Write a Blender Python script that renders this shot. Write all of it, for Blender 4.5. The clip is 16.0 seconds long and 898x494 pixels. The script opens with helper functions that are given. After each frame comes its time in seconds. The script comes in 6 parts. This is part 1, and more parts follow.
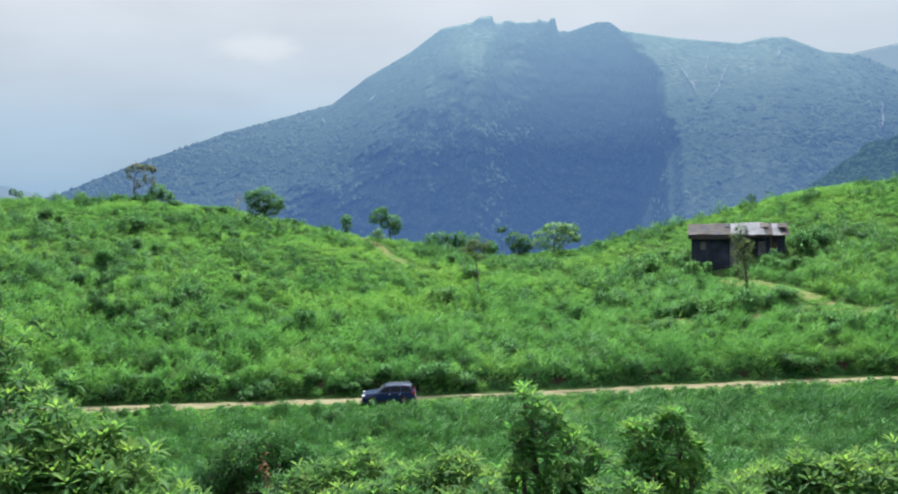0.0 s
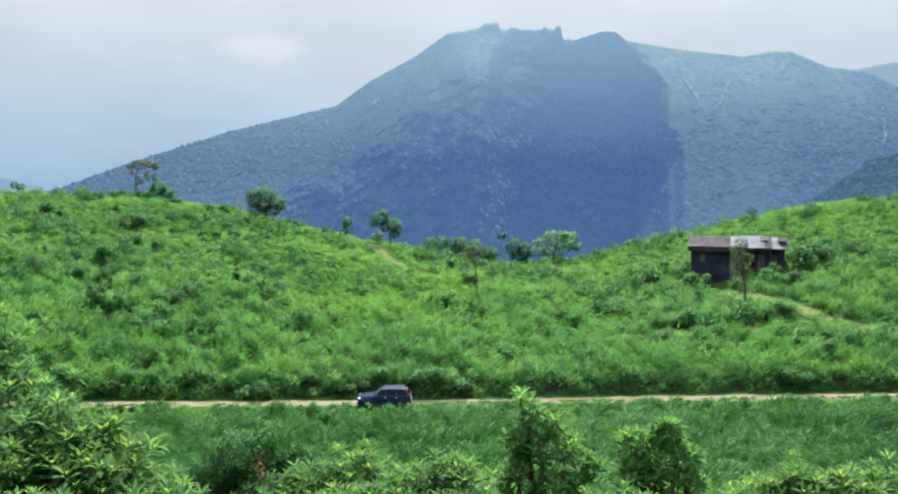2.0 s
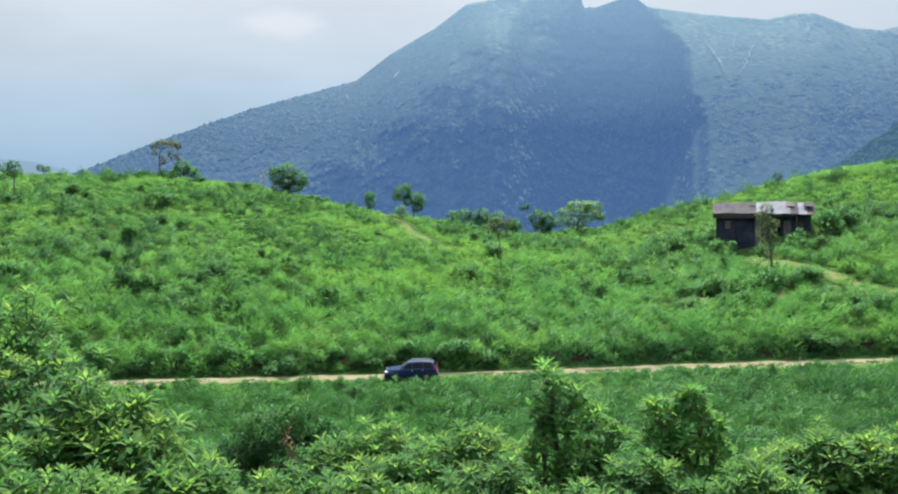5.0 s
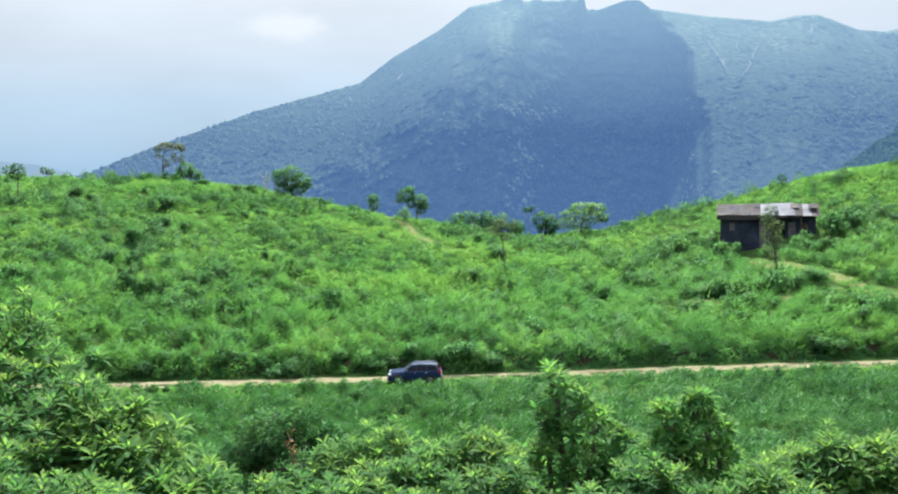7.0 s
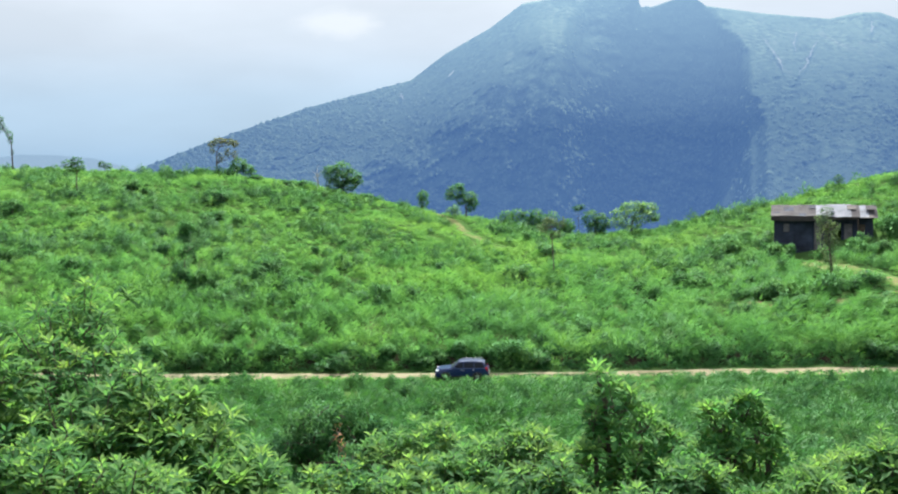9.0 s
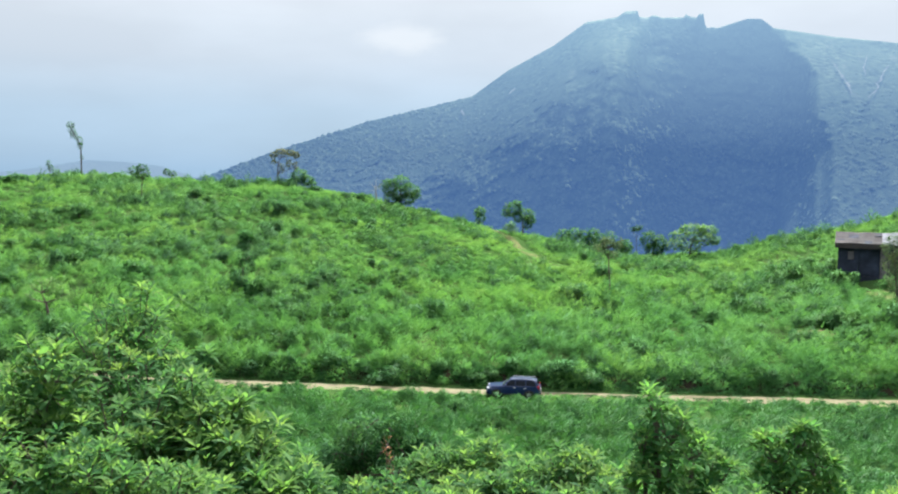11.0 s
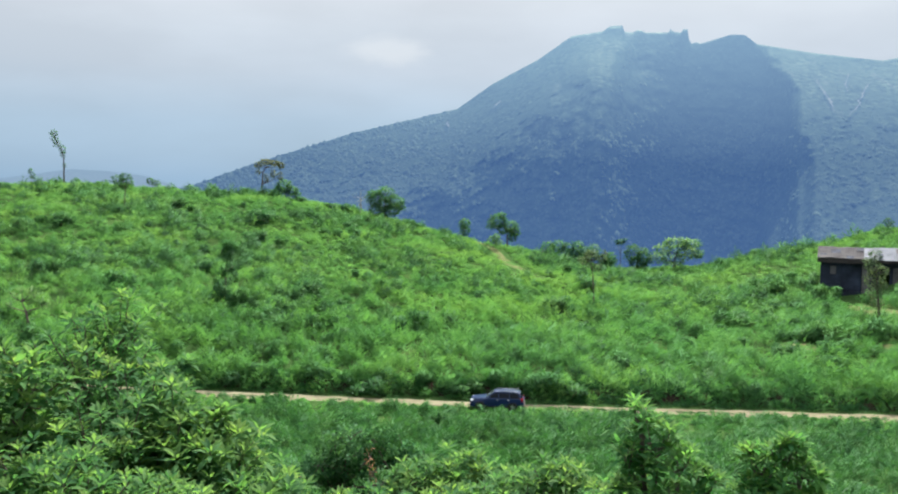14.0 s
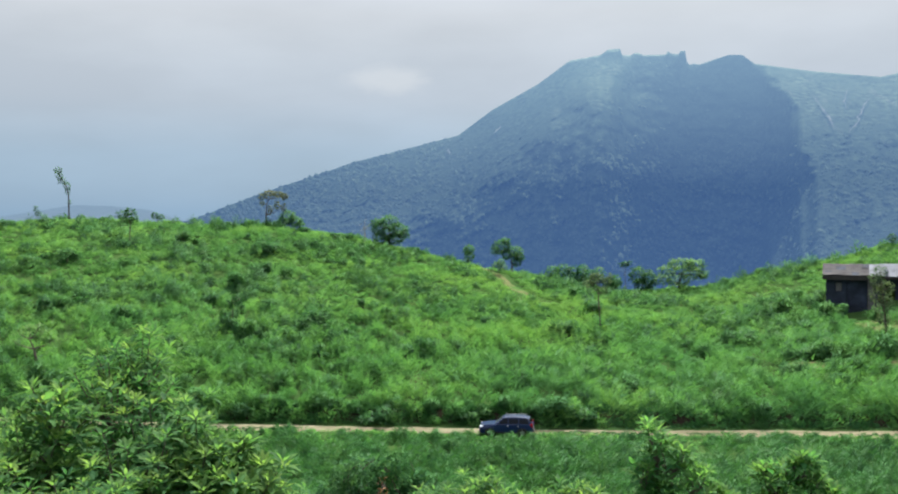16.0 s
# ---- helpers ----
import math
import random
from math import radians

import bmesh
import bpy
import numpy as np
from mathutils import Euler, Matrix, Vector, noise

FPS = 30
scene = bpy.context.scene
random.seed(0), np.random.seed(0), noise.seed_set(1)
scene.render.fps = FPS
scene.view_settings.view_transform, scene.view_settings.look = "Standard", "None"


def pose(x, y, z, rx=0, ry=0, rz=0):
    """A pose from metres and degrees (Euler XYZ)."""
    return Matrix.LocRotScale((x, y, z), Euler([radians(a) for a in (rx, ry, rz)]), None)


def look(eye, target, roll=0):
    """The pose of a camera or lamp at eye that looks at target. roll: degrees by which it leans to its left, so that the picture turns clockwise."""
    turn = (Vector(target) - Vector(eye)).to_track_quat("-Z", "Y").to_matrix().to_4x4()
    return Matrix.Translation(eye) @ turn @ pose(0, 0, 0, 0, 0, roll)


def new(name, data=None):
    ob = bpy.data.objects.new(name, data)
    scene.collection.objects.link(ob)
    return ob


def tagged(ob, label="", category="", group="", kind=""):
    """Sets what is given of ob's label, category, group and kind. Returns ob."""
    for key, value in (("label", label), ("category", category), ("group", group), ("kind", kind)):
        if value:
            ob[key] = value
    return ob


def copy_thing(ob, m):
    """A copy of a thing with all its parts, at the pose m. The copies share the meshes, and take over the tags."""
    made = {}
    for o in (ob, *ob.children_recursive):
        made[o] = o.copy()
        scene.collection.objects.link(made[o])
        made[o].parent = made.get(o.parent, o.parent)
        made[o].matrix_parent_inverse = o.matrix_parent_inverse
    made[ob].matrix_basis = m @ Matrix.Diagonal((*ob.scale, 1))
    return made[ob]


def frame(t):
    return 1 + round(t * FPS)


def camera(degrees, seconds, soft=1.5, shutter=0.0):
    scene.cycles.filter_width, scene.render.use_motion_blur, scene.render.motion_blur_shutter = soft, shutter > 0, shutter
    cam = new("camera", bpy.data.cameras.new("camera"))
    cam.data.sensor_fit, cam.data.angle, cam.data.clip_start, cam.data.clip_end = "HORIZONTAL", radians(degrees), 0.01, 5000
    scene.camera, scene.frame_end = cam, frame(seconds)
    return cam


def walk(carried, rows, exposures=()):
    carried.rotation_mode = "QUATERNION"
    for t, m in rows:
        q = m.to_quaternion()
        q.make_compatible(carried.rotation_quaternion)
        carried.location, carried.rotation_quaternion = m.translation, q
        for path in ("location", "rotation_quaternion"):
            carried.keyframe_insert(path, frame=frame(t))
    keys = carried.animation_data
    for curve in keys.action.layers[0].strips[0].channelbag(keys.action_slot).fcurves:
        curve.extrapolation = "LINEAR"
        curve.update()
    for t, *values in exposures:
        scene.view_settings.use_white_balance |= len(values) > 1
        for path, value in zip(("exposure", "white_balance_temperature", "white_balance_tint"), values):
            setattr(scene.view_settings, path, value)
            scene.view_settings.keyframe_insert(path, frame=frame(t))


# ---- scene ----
cam = camera(50.64, 16.0, soft=2.1)
# seconds, the eye's drift from its stand (x, y, z), pitch, roll, yaw
ROWS = [
    (0.0, 0.000, 0.000, 0.000, -4.300, 1.800, -0.000),
    (0.5, 0.008, -0.030, 0.015, -4.227, 1.377, -0.822),
    (1.0, 0.023, -0.090, 0.034, -3.981, 1.064, -1.406),
    (1.5, 0.004, -0.075, 0.012, -3.832, 0.368, -0.814),
    (2.0, -0.036, -0.067, 0.007, -4.004, 0.216, 0.085),
    (2.5, -0.030, -0.073, 0.018, -4.533, 0.667, -0.300),
    (3.0, -0.033, -0.092, 0.028, -4.684, 0.969, -0.565),
    (3.5, -0.002, -0.132, 0.053, -5.076, 1.107, -0.823),
    (4.0, 0.025, -0.099, 0.035, -5.531, 0.963, -0.277),
    (4.5, 0.015, -0.085, 0.018, -5.646, 1.514, 1.242),
    (7.0, 0.003, 0.090, -0.031, -5.477, 1.669, 1.622),
    (7.5, 0.001, 0.150, -0.049, -5.620, 1.696, 1.711),
    (8.0, -0.003, 0.143, -0.056, -6.056, 1.261, 2.248),
    (8.5, -0.003, 0.066, -0.030, -5.868, 1.332, 3.458),
    (9.0, 0.001, 0.002, -0.024, -5.563, 1.205, 4.633),
    (9.5, 0.008, -0.027, -0.012, -5.701, 1.320, 5.672),
    (10.0, 0.029, -0.003, -0.015, -5.458, 1.092, 7.010),
    (12.5, 0.034, 0.108, -0.069, -3.668, -1.274, 8.484),
    (13.0, 0.047, 0.060, -0.064, -4.083, -0.117, 7.411),
    (13.5, 0.050, 0.071, -0.067, -4.521, -0.679, 5.938),
    (14.0, 0.000, 0.166, -0.083, -3.839, -0.823, 7.249),
    (14.5, -0.034, 0.135, -0.082, -3.304, -0.200, 9.287),
    (15.0, -0.049, 0.081, -0.076, -2.938, 0.201, 10.484),
    (15.5, -0.066, 0.002, -0.049, -2.234, 0.190, 9.554),
    (16.0, -0.076, -0.081, -0.028, -2.246, 0.625, 7.397),
]
walk(cam, [(t, pose(x, y, 16.5 + z, 90 + p, r, w)) for t, x, y, z, p, r, w in ROWS],
     exposures=((0, 1.64), (3, 1.68), (4.5, 1.68), (7, 1.89), (10, 1.90), (12.5, 1.66), (14.5, 1.61), (16, 1.45)))

# ---- light: a high hazy sun from beyond the mountain, thin cloud over all the sky ----
SUN_EL, SUN_AZ = radians(54), radians(14)
SUN_DIR = Vector((math.sin(SUN_AZ) * math.cos(SUN_EL), math.cos(SUN_AZ) * math.cos(SUN_EL), math.sin(SUN_EL)))
sun_data = bpy.data.lights.new("sun", "SUN")
sun_data.energy, sun_data.angle, sun_data.color = 4.7, radians(0.6), (1.0, 0.95, 0.86)
sun = new("sun", sun_data)
sun.matrix_world = look(SUN_DIR * 400, (0, 0, 0))


def sky():
    w = bpy.data.worlds.new("sky")
    scene.world = w
    w.use_nodes = True
    nt = w.node_tree
    nt.nodes.clear()
    N, L = nt.nodes.new, nt.links.new
    out, bg = N("ShaderNodeOutputWorld"), N("ShaderNodeBackground")
    L(bg.outputs[0], out.inputs[0])
    st = N("ShaderNodeTexSky")
    st.sky_type, st.sun_disc, st.sun_elevation, st.sun_rotation = "NISHITA", False, SUN_EL, SUN_AZ
    st.dust_density, st.altitude = 2.5, 900
    dim = N("ShaderNodeVectorMath")
    dim.operation = "SCALE"
    dim.inputs["Scale"].default_value = 0.055
    L(st.outputs[0], dim.inputs[0])
    tc = N("ShaderNodeTexCoord")
    sep = N("ShaderNodeSeparateXYZ")
    L(tc.outputs["Generated"], sep.inputs[0])
    ramp = N("ShaderNodeValToRGB")
    L(sep.outputs["Z"], ramp.inputs[0])
    els = ramp.color_ramp.elements
    els[0].position, els[0].color = 0.0, (0.092, 0.150, 0.215, 1)
    els[1].position, els[1].color = 0.06, (0.122, 0.168, 0.220, 1)
    for p, c in ((0.115, (0.178, 0.202, 0.232)), (0.2, (0.228, 0.240, 0.252)), (0.4, (0.38, 0.41, 0.45)), (0.75, (0.70, 0.75, 0.82))):
        e = els.new(p)
        e.color = (*c, 1)
    # soft banks of cloud
    mp = N("ShaderNodeMapping")
    mp.inputs["Scale"].default_value = (2.6, 2.6, 8.0)
    L(tc.outputs["Generated"], mp.inputs[0])
    nz = N("ShaderNodeTexNoise")
    nz.inputs["Scale"].default_value, nz.inputs["Detail"].default_value, nz.inputs["Roughness"].default_value = 1.6, 5, 0.5
    L(mp.outputs[0], nz.inputs["Vector"])
    mr = N("ShaderNodeMapRange")
    mr.inputs["From Min"].default_value, mr.inputs["From Max"].default_value = 0.32, 0.7
    mr.inputs["To Min"].default_value, mr.inputs["To Max"].default_value = 0.94, 1.1
    L(nz.outputs["Fac"], mr.inputs["Value"])
    shade = N("ShaderNodeVectorMath")
    shade.operation = "SCALE"
    L(ramp.outputs[0], shade.inputs[0])
    L(mr.outputs[0], shade.inputs["Scale"])
    # one small bright puff above the long ridge
    puff = Vector((math.sin(radians(-10.9)) * math.cos(radians(7.75)), math.cos(radians(-10.9)) * math.cos(radians(7.75)), math.sin(radians(7.75))))
    sub = N("ShaderNodeVectorMath")
    sub.operation = "SUBTRACT"
    L(tc.outputs["Generated"], sub.inputs[0])
    sub.inputs[1].default_value = puff
    m2 = N("ShaderNodeMapping")
    m2.inputs["Scale"].default_value = (23, 23, 62)
    L(sub.outputs[0], m2.inputs[0])
    n2 = N("ShaderNodeTexNoise")
    n2.inputs["Scale"].default_value, n2.inputs["Detail"].default_value = 1.2, 4
    L(m2.outputs[0], n2.inputs["Vector"])
    ln = N("ShaderNodeVectorMath")
    ln.operation = "LENGTH"
    L(m2.outputs[0], ln.inputs[0])
    ad = N("ShaderNodeMath")
    ad.operation = "ADD"
    L(ln.outputs["Value"], ad.inputs[0])
    L(n2.outputs["Fac"], ad.inputs[1])
    pr = N("ShaderNodeMapRange")
    pr.interpolation_type = "SMOOTHSTEP"
    for k, v in (("From Min", 1.75), ("From Max", 0.85), ("To Min", 0.0), ("To Max", 0.7)):
        pr.inputs[k].default_value = v
    L(ad.outputs[0], pr.inputs["Value"])
    pm = N("ShaderNodeMix")
    pm.data_type = "RGBA"
    L(pr.outputs[0], pm.inputs["Factor"])
    L(shade.outputs[0], pm.inputs["A"])
    pm.inputs["B"].default_value = (0.245, 0.257, 0.27, 1)
    mix = N("ShaderNodeMix")
    mix.data_type = "RGBA"
    mix.inputs["Factor"].default_value = 0.9
    L(dim.outputs[0], mix.inputs["A"])
    L(pm.outputs["Result"], mix.inputs["B"])
    L(mix.outputs["Result"], bg.inputs["Color"])


sky()


# ---- materials ----
def shader(name):
    m = bpy.data.materials.new(name)
    m.use_nodes = True
    nt = m.node_tree
    return m, nt, nt.nodes.new, nt.links.new, nt.nodes["Principled BSDF"]


def ramp_of(N, L, source, stops):
    r = N("ShaderNodeValToRGB")
    els = r.color_ramp.elements
    while len(els) < len(stops):
        els.new(0.5)
    for e, (p, c) in zip(els, stops):
        e.position, e.color = p, (*c, 1)
    L(source, r.inputs[0])
    return r.outputs[0]


def noise_of(N, L, scale, detail=4, rough=0.55, squash=None):
    geo = N("ShaderNodeNewGeometry")
    n = N("ShaderNodeTexNoise")
    n.inputs["Scale"].default_value, n.inputs["Detail"].default_value, n.inputs["Roughness"].default_value = scale, detail, rough
    if squash:
        mp = N("ShaderNodeMapping")
        mp.inputs["Scale"].default_value = squash
        L(geo.outputs["Position"], mp.inputs[0])
        L(mp.outputs[0], n.inputs["Vector"])
    else:
        L(geo.outputs["Position"], n.inputs["Vector"])
    return n.outputs["Fac"]


def blend(N, L, fac, a, b, mode="MIX"):
    m = N("ShaderNodeMix")
    m.data_type, m.blend_type = "RGBA", mode
    for sock, v in (("Factor", fac), ("A", a), ("B", b)):
        if isinstance(v, (int, float)):
            m.inputs[sock].default_value = v
        elif isinstance(v, tuple):
            m.inputs[sock].default_value = (*v, 1)
        else:
            L(v, m.inputs[sock])
    return m.outputs["Result"]


def bump(N, L, bs, height, strength, distance):
    b = N("ShaderNodeBump")
    b.inputs["Strength"].default_value, b.inputs["Distance"].default_value = strength, distance
    L(height, b.inputs["Height"])
    L(b.outputs[0], bs.inputs["Normal"])


def leaf_material(name, dark, mid, light, patch_scale, rough=0.5, through_light=0.45, gloss=0.35):
    """Leaves: each its own green, in drifts of lighter and darker growth; light comes through them."""
    m, nt, N, L, bs = shader(name)
    geo = N("ShaderNodeNewGeometry")
    own = ramp_of(N, L, geo.outputs["Random Per Island"], ((0.0, dark), (0.5, mid), (1.0, light)))
    drift = ramp_of(N, L, noise_of(N, L, patch_scale, 3), ((0.36, (0.72, 0.80, 0.84)), (0.5, (1, 1, 1)), (0.64, (1.2, 1.07, 0.95))))
    col = blend(N, L, 1.0, own, drift, "MULTIPLY")
    tuft = ramp_of(N, L, noise_of(N, L, patch_scale * 6, 2), ((0.36, (0.80, 0.84, 0.86)), (0.64, (1.12, 1.10, 1.05))))
    col = blend(N, L, 1.0, col, tuft, "MULTIPLY")
    L(col, bs.inputs["Base Color"])
    bs.inputs["Roughness"].default_value = rough
    bs.inputs["Specular IOR Level"].default_value = gloss
    tr = N("ShaderNodeBsdfTranslucent")
    L(blend(N, L, 1.0, col, (1.05, 1.12, 0.65), "MULTIPLY"), tr.inputs["Color"])
    mx = N("ShaderNodeMixShader")
    mx.inputs[0].default_value = through_light
    L(bs.outputs[0], mx.inputs[1])
    L(tr.outputs[0], mx.inputs[2])
    L(mx.outputs[0], nt.nodes["Material Output"].inputs[0])
    return m


def two_tone(name, stops, scale, rough=0.8, grain=30.0, relief=0.02, metal=0.0, squash=None, strength=0.5, gloss=0.3):
    m, nt, N, L, bs = shader(name)
    big = noise_of(N, L, scale, 5, 0.6, squash)
    col = ramp_of(N, L, big, stops)
    fine = noise_of(N, L, grain, 4, 0.65)
    col = blend(N, L, 0.5, col, ramp_of(N, L, fine, ((0.3, (0.62, 0.62, 0.62)), (0.7, (1.2, 1.2, 1.2)))), "MULTIPLY")
    L(col, bs.inputs["Base Color"])
    bs.inputs["Roughness"].default_value, bs.inputs["Metallic"].default_value = rough, metal
    bs.inputs["Specular IOR Level"].default_value = gloss
    bump(N, L, bs, fine, strength, relief)
    return m


def far_material(name, wood, scrub, scale, haze_glow, haze_mix, tree_scale=0.07, aloft=(1.1, 1.08, 1.05)):
    """Slopes some kilometres off: dark woods where steep, paler scrub and grass where gentle, which also deepens the
    shade of steep faces. Their haze is painted: a blue glow mixed into the surface.
    """
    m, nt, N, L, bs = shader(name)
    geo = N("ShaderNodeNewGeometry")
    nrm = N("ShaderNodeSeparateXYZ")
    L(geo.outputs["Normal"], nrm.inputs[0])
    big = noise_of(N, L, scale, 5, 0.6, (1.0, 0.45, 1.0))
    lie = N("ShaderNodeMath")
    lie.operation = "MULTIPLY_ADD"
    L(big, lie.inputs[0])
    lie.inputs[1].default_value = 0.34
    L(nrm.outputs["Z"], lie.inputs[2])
    # steep ground takes the dark wood colour, which also paints its shade deeper
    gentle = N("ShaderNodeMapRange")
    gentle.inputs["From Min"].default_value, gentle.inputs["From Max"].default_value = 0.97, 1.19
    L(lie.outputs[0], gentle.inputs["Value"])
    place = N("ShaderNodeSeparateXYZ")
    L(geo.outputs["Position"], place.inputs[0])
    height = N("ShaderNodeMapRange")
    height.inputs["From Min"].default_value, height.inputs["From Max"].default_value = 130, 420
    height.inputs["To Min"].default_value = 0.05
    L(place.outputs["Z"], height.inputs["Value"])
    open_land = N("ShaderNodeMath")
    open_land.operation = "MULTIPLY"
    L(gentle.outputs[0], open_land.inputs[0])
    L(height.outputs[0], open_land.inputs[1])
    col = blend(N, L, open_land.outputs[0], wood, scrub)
    trees = noise_of(N, L, tree_scale, 4, 0.6, (1.0, 0.8, 1.0))
    dense = N("ShaderNodeMapRange")
    dense.inputs["From Min"].default_value, dense.inputs["From Max"].default_value, dense.inputs["To Min"].default_value = 0.38, 0.62, 0.15
    L(noise_of(N, L, 0.013, 3, 0.6), dense.inputs["Value"])
    col = blend(N, L, dense.outputs[0], col, ramp_of(N, L, trees, ((0.42, (0.55, 0.57, 0.6)), (0.62, (1.4, 1.37, 1.3)))), "MULTIPLY")
    rock = noise_of(N, L, 0.02, 4, 0.65, (1.0, 0.25, 0.35))
    bare = N("ShaderNodeMapRange")
    bare.inputs["From Min"].default_value, bare.inputs["From Max"].default_value, bare.inputs["To Max"].default_value = 0.56, 0.66, 0.85
    L(rock, bare.inputs["Value"])
    stony = N("ShaderNodeMath")
    stony.operation = "MULTIPLY"
    L(bare.outputs[0], stony.inputs[0])
    L(open_land.outputs[0], stony.inputs[1])
    col = blend(N, L, stony.outputs[0], col, (0.23, 0.23, 0.2))
    L(col, bs.inputs["Base Color"])
    bs.inputs["Roughness"].default_value = 1.0
    bs.inputs["Specular IOR Level"].default_value = 0.0
    bump(N, L, bs, trees, 0.5, 8.0)
    # painted haze: an even glow stands in for the air, brighter with height
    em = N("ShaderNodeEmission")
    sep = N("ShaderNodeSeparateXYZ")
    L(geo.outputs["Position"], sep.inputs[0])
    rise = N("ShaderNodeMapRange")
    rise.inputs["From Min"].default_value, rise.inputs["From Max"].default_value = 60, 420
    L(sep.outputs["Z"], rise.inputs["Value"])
    L(blend(N, L, rise.outputs[0], haze_glow, tuple(c * k for c, k in zip(haze_glow, aloft))), em.inputs["Color"])
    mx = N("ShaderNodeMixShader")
    mx.inputs[0].default_value = haze_mix
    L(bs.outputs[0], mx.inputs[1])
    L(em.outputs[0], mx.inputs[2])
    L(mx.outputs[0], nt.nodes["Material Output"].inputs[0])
    return m


M_GROUND = two_tone("grassy_soil", ((0.3, (0.021, 0.045, 0.014)), (0.5, (0.032, 0.066, 0.020)), (0.7, (0.046, 0.082, 0.024))), 0.25, 1.0, 5.0, 0.15, gloss=0.0)
M_ROAD = two_tone("dirt_road", ((0.3, (0.078, 0.068, 0.040)), (0.5, (0.122, 0.112, 0.070)), (0.7, (0.158, 0.150, 0.098))), 0.7, 0.95, 6.0, 0.03, squash=(0.25, 1, 1), gloss=0.1)
M_BANK = two_tone("cut_earth", ((0.3, (0.014, 0.013, 0.011)), (0.55, (0.032, 0.025, 0.017)), (0.75, (0.061, 0.040, 0.027))), 0.8, 0.95, 9.0, 0.05, gloss=0.0)
M_TRACK = two_tone("worn_track", ((0.40, (0.043, 0.098, 0.025)), (0.52, (0.074, 0.094, 0.038)), (0.68, (0.133, 0.111, 0.064))), 0.5, 0.95, 8.0, 0.03, gloss=0.0)
M_WORN = two_tone("worn_grass", ((0.38, (0.052, 0.112, 0.032)), (0.5, (0.080, 0.108, 0.040)), (0.62, (0.128, 0.112, 0.062))), 0.6, 0.95, 8.0, 0.03, gloss=0.0)
M_GRASS = leaf_material("hill_grass", (0.089, 0.214, 0.069), (0.100, 0.233, 0.074), (0.115, 0.252, 0.080), 0.11, 0.75, 0.5, 0.08)
M_LUSH = leaf_material("lush_grass", (0.078, 0.206, 0.066), (0.089, 0.226, 0.071), (0.105, 0.248, 0.078), 0.11, 0.75, 0.5, 0.08)
M_MOUND = leaf_material("hill_weed", (0.056, 0.156, 0.058), (0.066, 0.174, 0.063), (0.079, 0.194, 0.070), 0.2, 0.75, 0.3, 0.1)
M_SCRUB = leaf_material("scrub_leaf", (0.034, 0.098, 0.046), (0.046, 0.120, 0.052), (0.062, 0.146, 0.060), 0.3, 0.7, 0.35, 0.1)
M_VERGE = leaf_material("verge_grass", (0.024, 0.080, 0.034), (0.034, 0.098, 0.041), (0.048, 0.122, 0.048), 0.3, 0.75, 0.5, 0.08)
M_SHRUB = leaf_material("shrub_leaf", (0.031, 0.106, 0.037), (0.041, 0.128, 0.042), (0.055, 0.154, 0.049), 0.4, 0.65, 0.4, 0.15)
M_DARKLEAF = leaf_material("dark_leaf", (0.036, 0.108, 0.052), (0.050, 0.136, 0.060), (0.072, 0.174, 0.072), 0.6, 0.65, 0.5, 0.15)
M_PALELEAF = leaf_material("pale_leaf", (0.070, 0.165, 0.064), (0.098, 0.205, 0.078), (0.135, 0.250, 0.098), 0.6, 0.6, 0.45, 0.15)
M_NEARLEAF = leaf_material("lance_leaf", (0.041, 0.118, 0.046), (0.064, 0.158, 0.056), (0.093, 0.200, 0.068), 0.9, 0.6, 0.6, 0.07)
M_YOUNGLEAF = leaf_material("young_leaf", (0.088, 0.186, 0.056), (0.114, 0.218, 0.066), (0.142, 0.250, 0.078), 1.2, 0.6, 0.6, 0.05)
M_MIDLEAF = leaf_material("upright_leaf", (0.052, 0.160, 0.056), (0.078, 0.204, 0.066), (0.108, 0.248, 0.078), 0.9, 0.6, 0.6, 0.07)
M_REDLEAF = leaf_material("withered_leaf", (0.11, 0.075, 0.05), (0.17, 0.115, 0.08), (0.24, 0.17, 0.12), 1.0, 0.7, 0.3, 0.1)
# dark leaf; on skyline trees its depth of colour paints their backlit shade
M_DEEPLEAF = leaf_material("deep_leaf", (0.024, 0.080, 0.034), (0.036, 0.108, 0.042), (0.058, 0.145, 0.050), 0.6, 0.7, 0.35, 0.12)
M_GULLYLEAF = leaf_material("gully_leaf", (0.016, 0.058, 0.024), (0.028, 0.088, 0.032), (0.054, 0.138, 0.044), 0.9, 0.75, 0.3, 0.05)
M_GREYLEAF = leaf_material("greyish_leaf", (0.058, 0.098, 0.060), (0.080, 0.126, 0.076), (0.108, 0.158, 0.096), 0.6, 0.7, 0.45, 0.1)
M_DRYLEAF = leaf_material("sparse_leaf", (0.062, 0.080, 0.048), (0.086, 0.106, 0.062), (0.118, 0.140, 0.082), 0.6, 0.7, 0.3, 0.1)
M_PALEBARK = two_tone("pale_bark", ((0.3, (0.20, 0.20, 0.19)), (0.6, (0.30, 0.30, 0.29)), (0.75, (0.40, 0.40, 0.39))), 3.0, 0.9, 40, 0.01)
M_BARK = two_tone("bark", ((0.3, (0.036, 0.027, 0.021)), (0.6, (0.078, 0.063, 0.051)), (0.75, (0.132, 0.114, 0.096))), 3.0, 0.9, 40, 0.01)
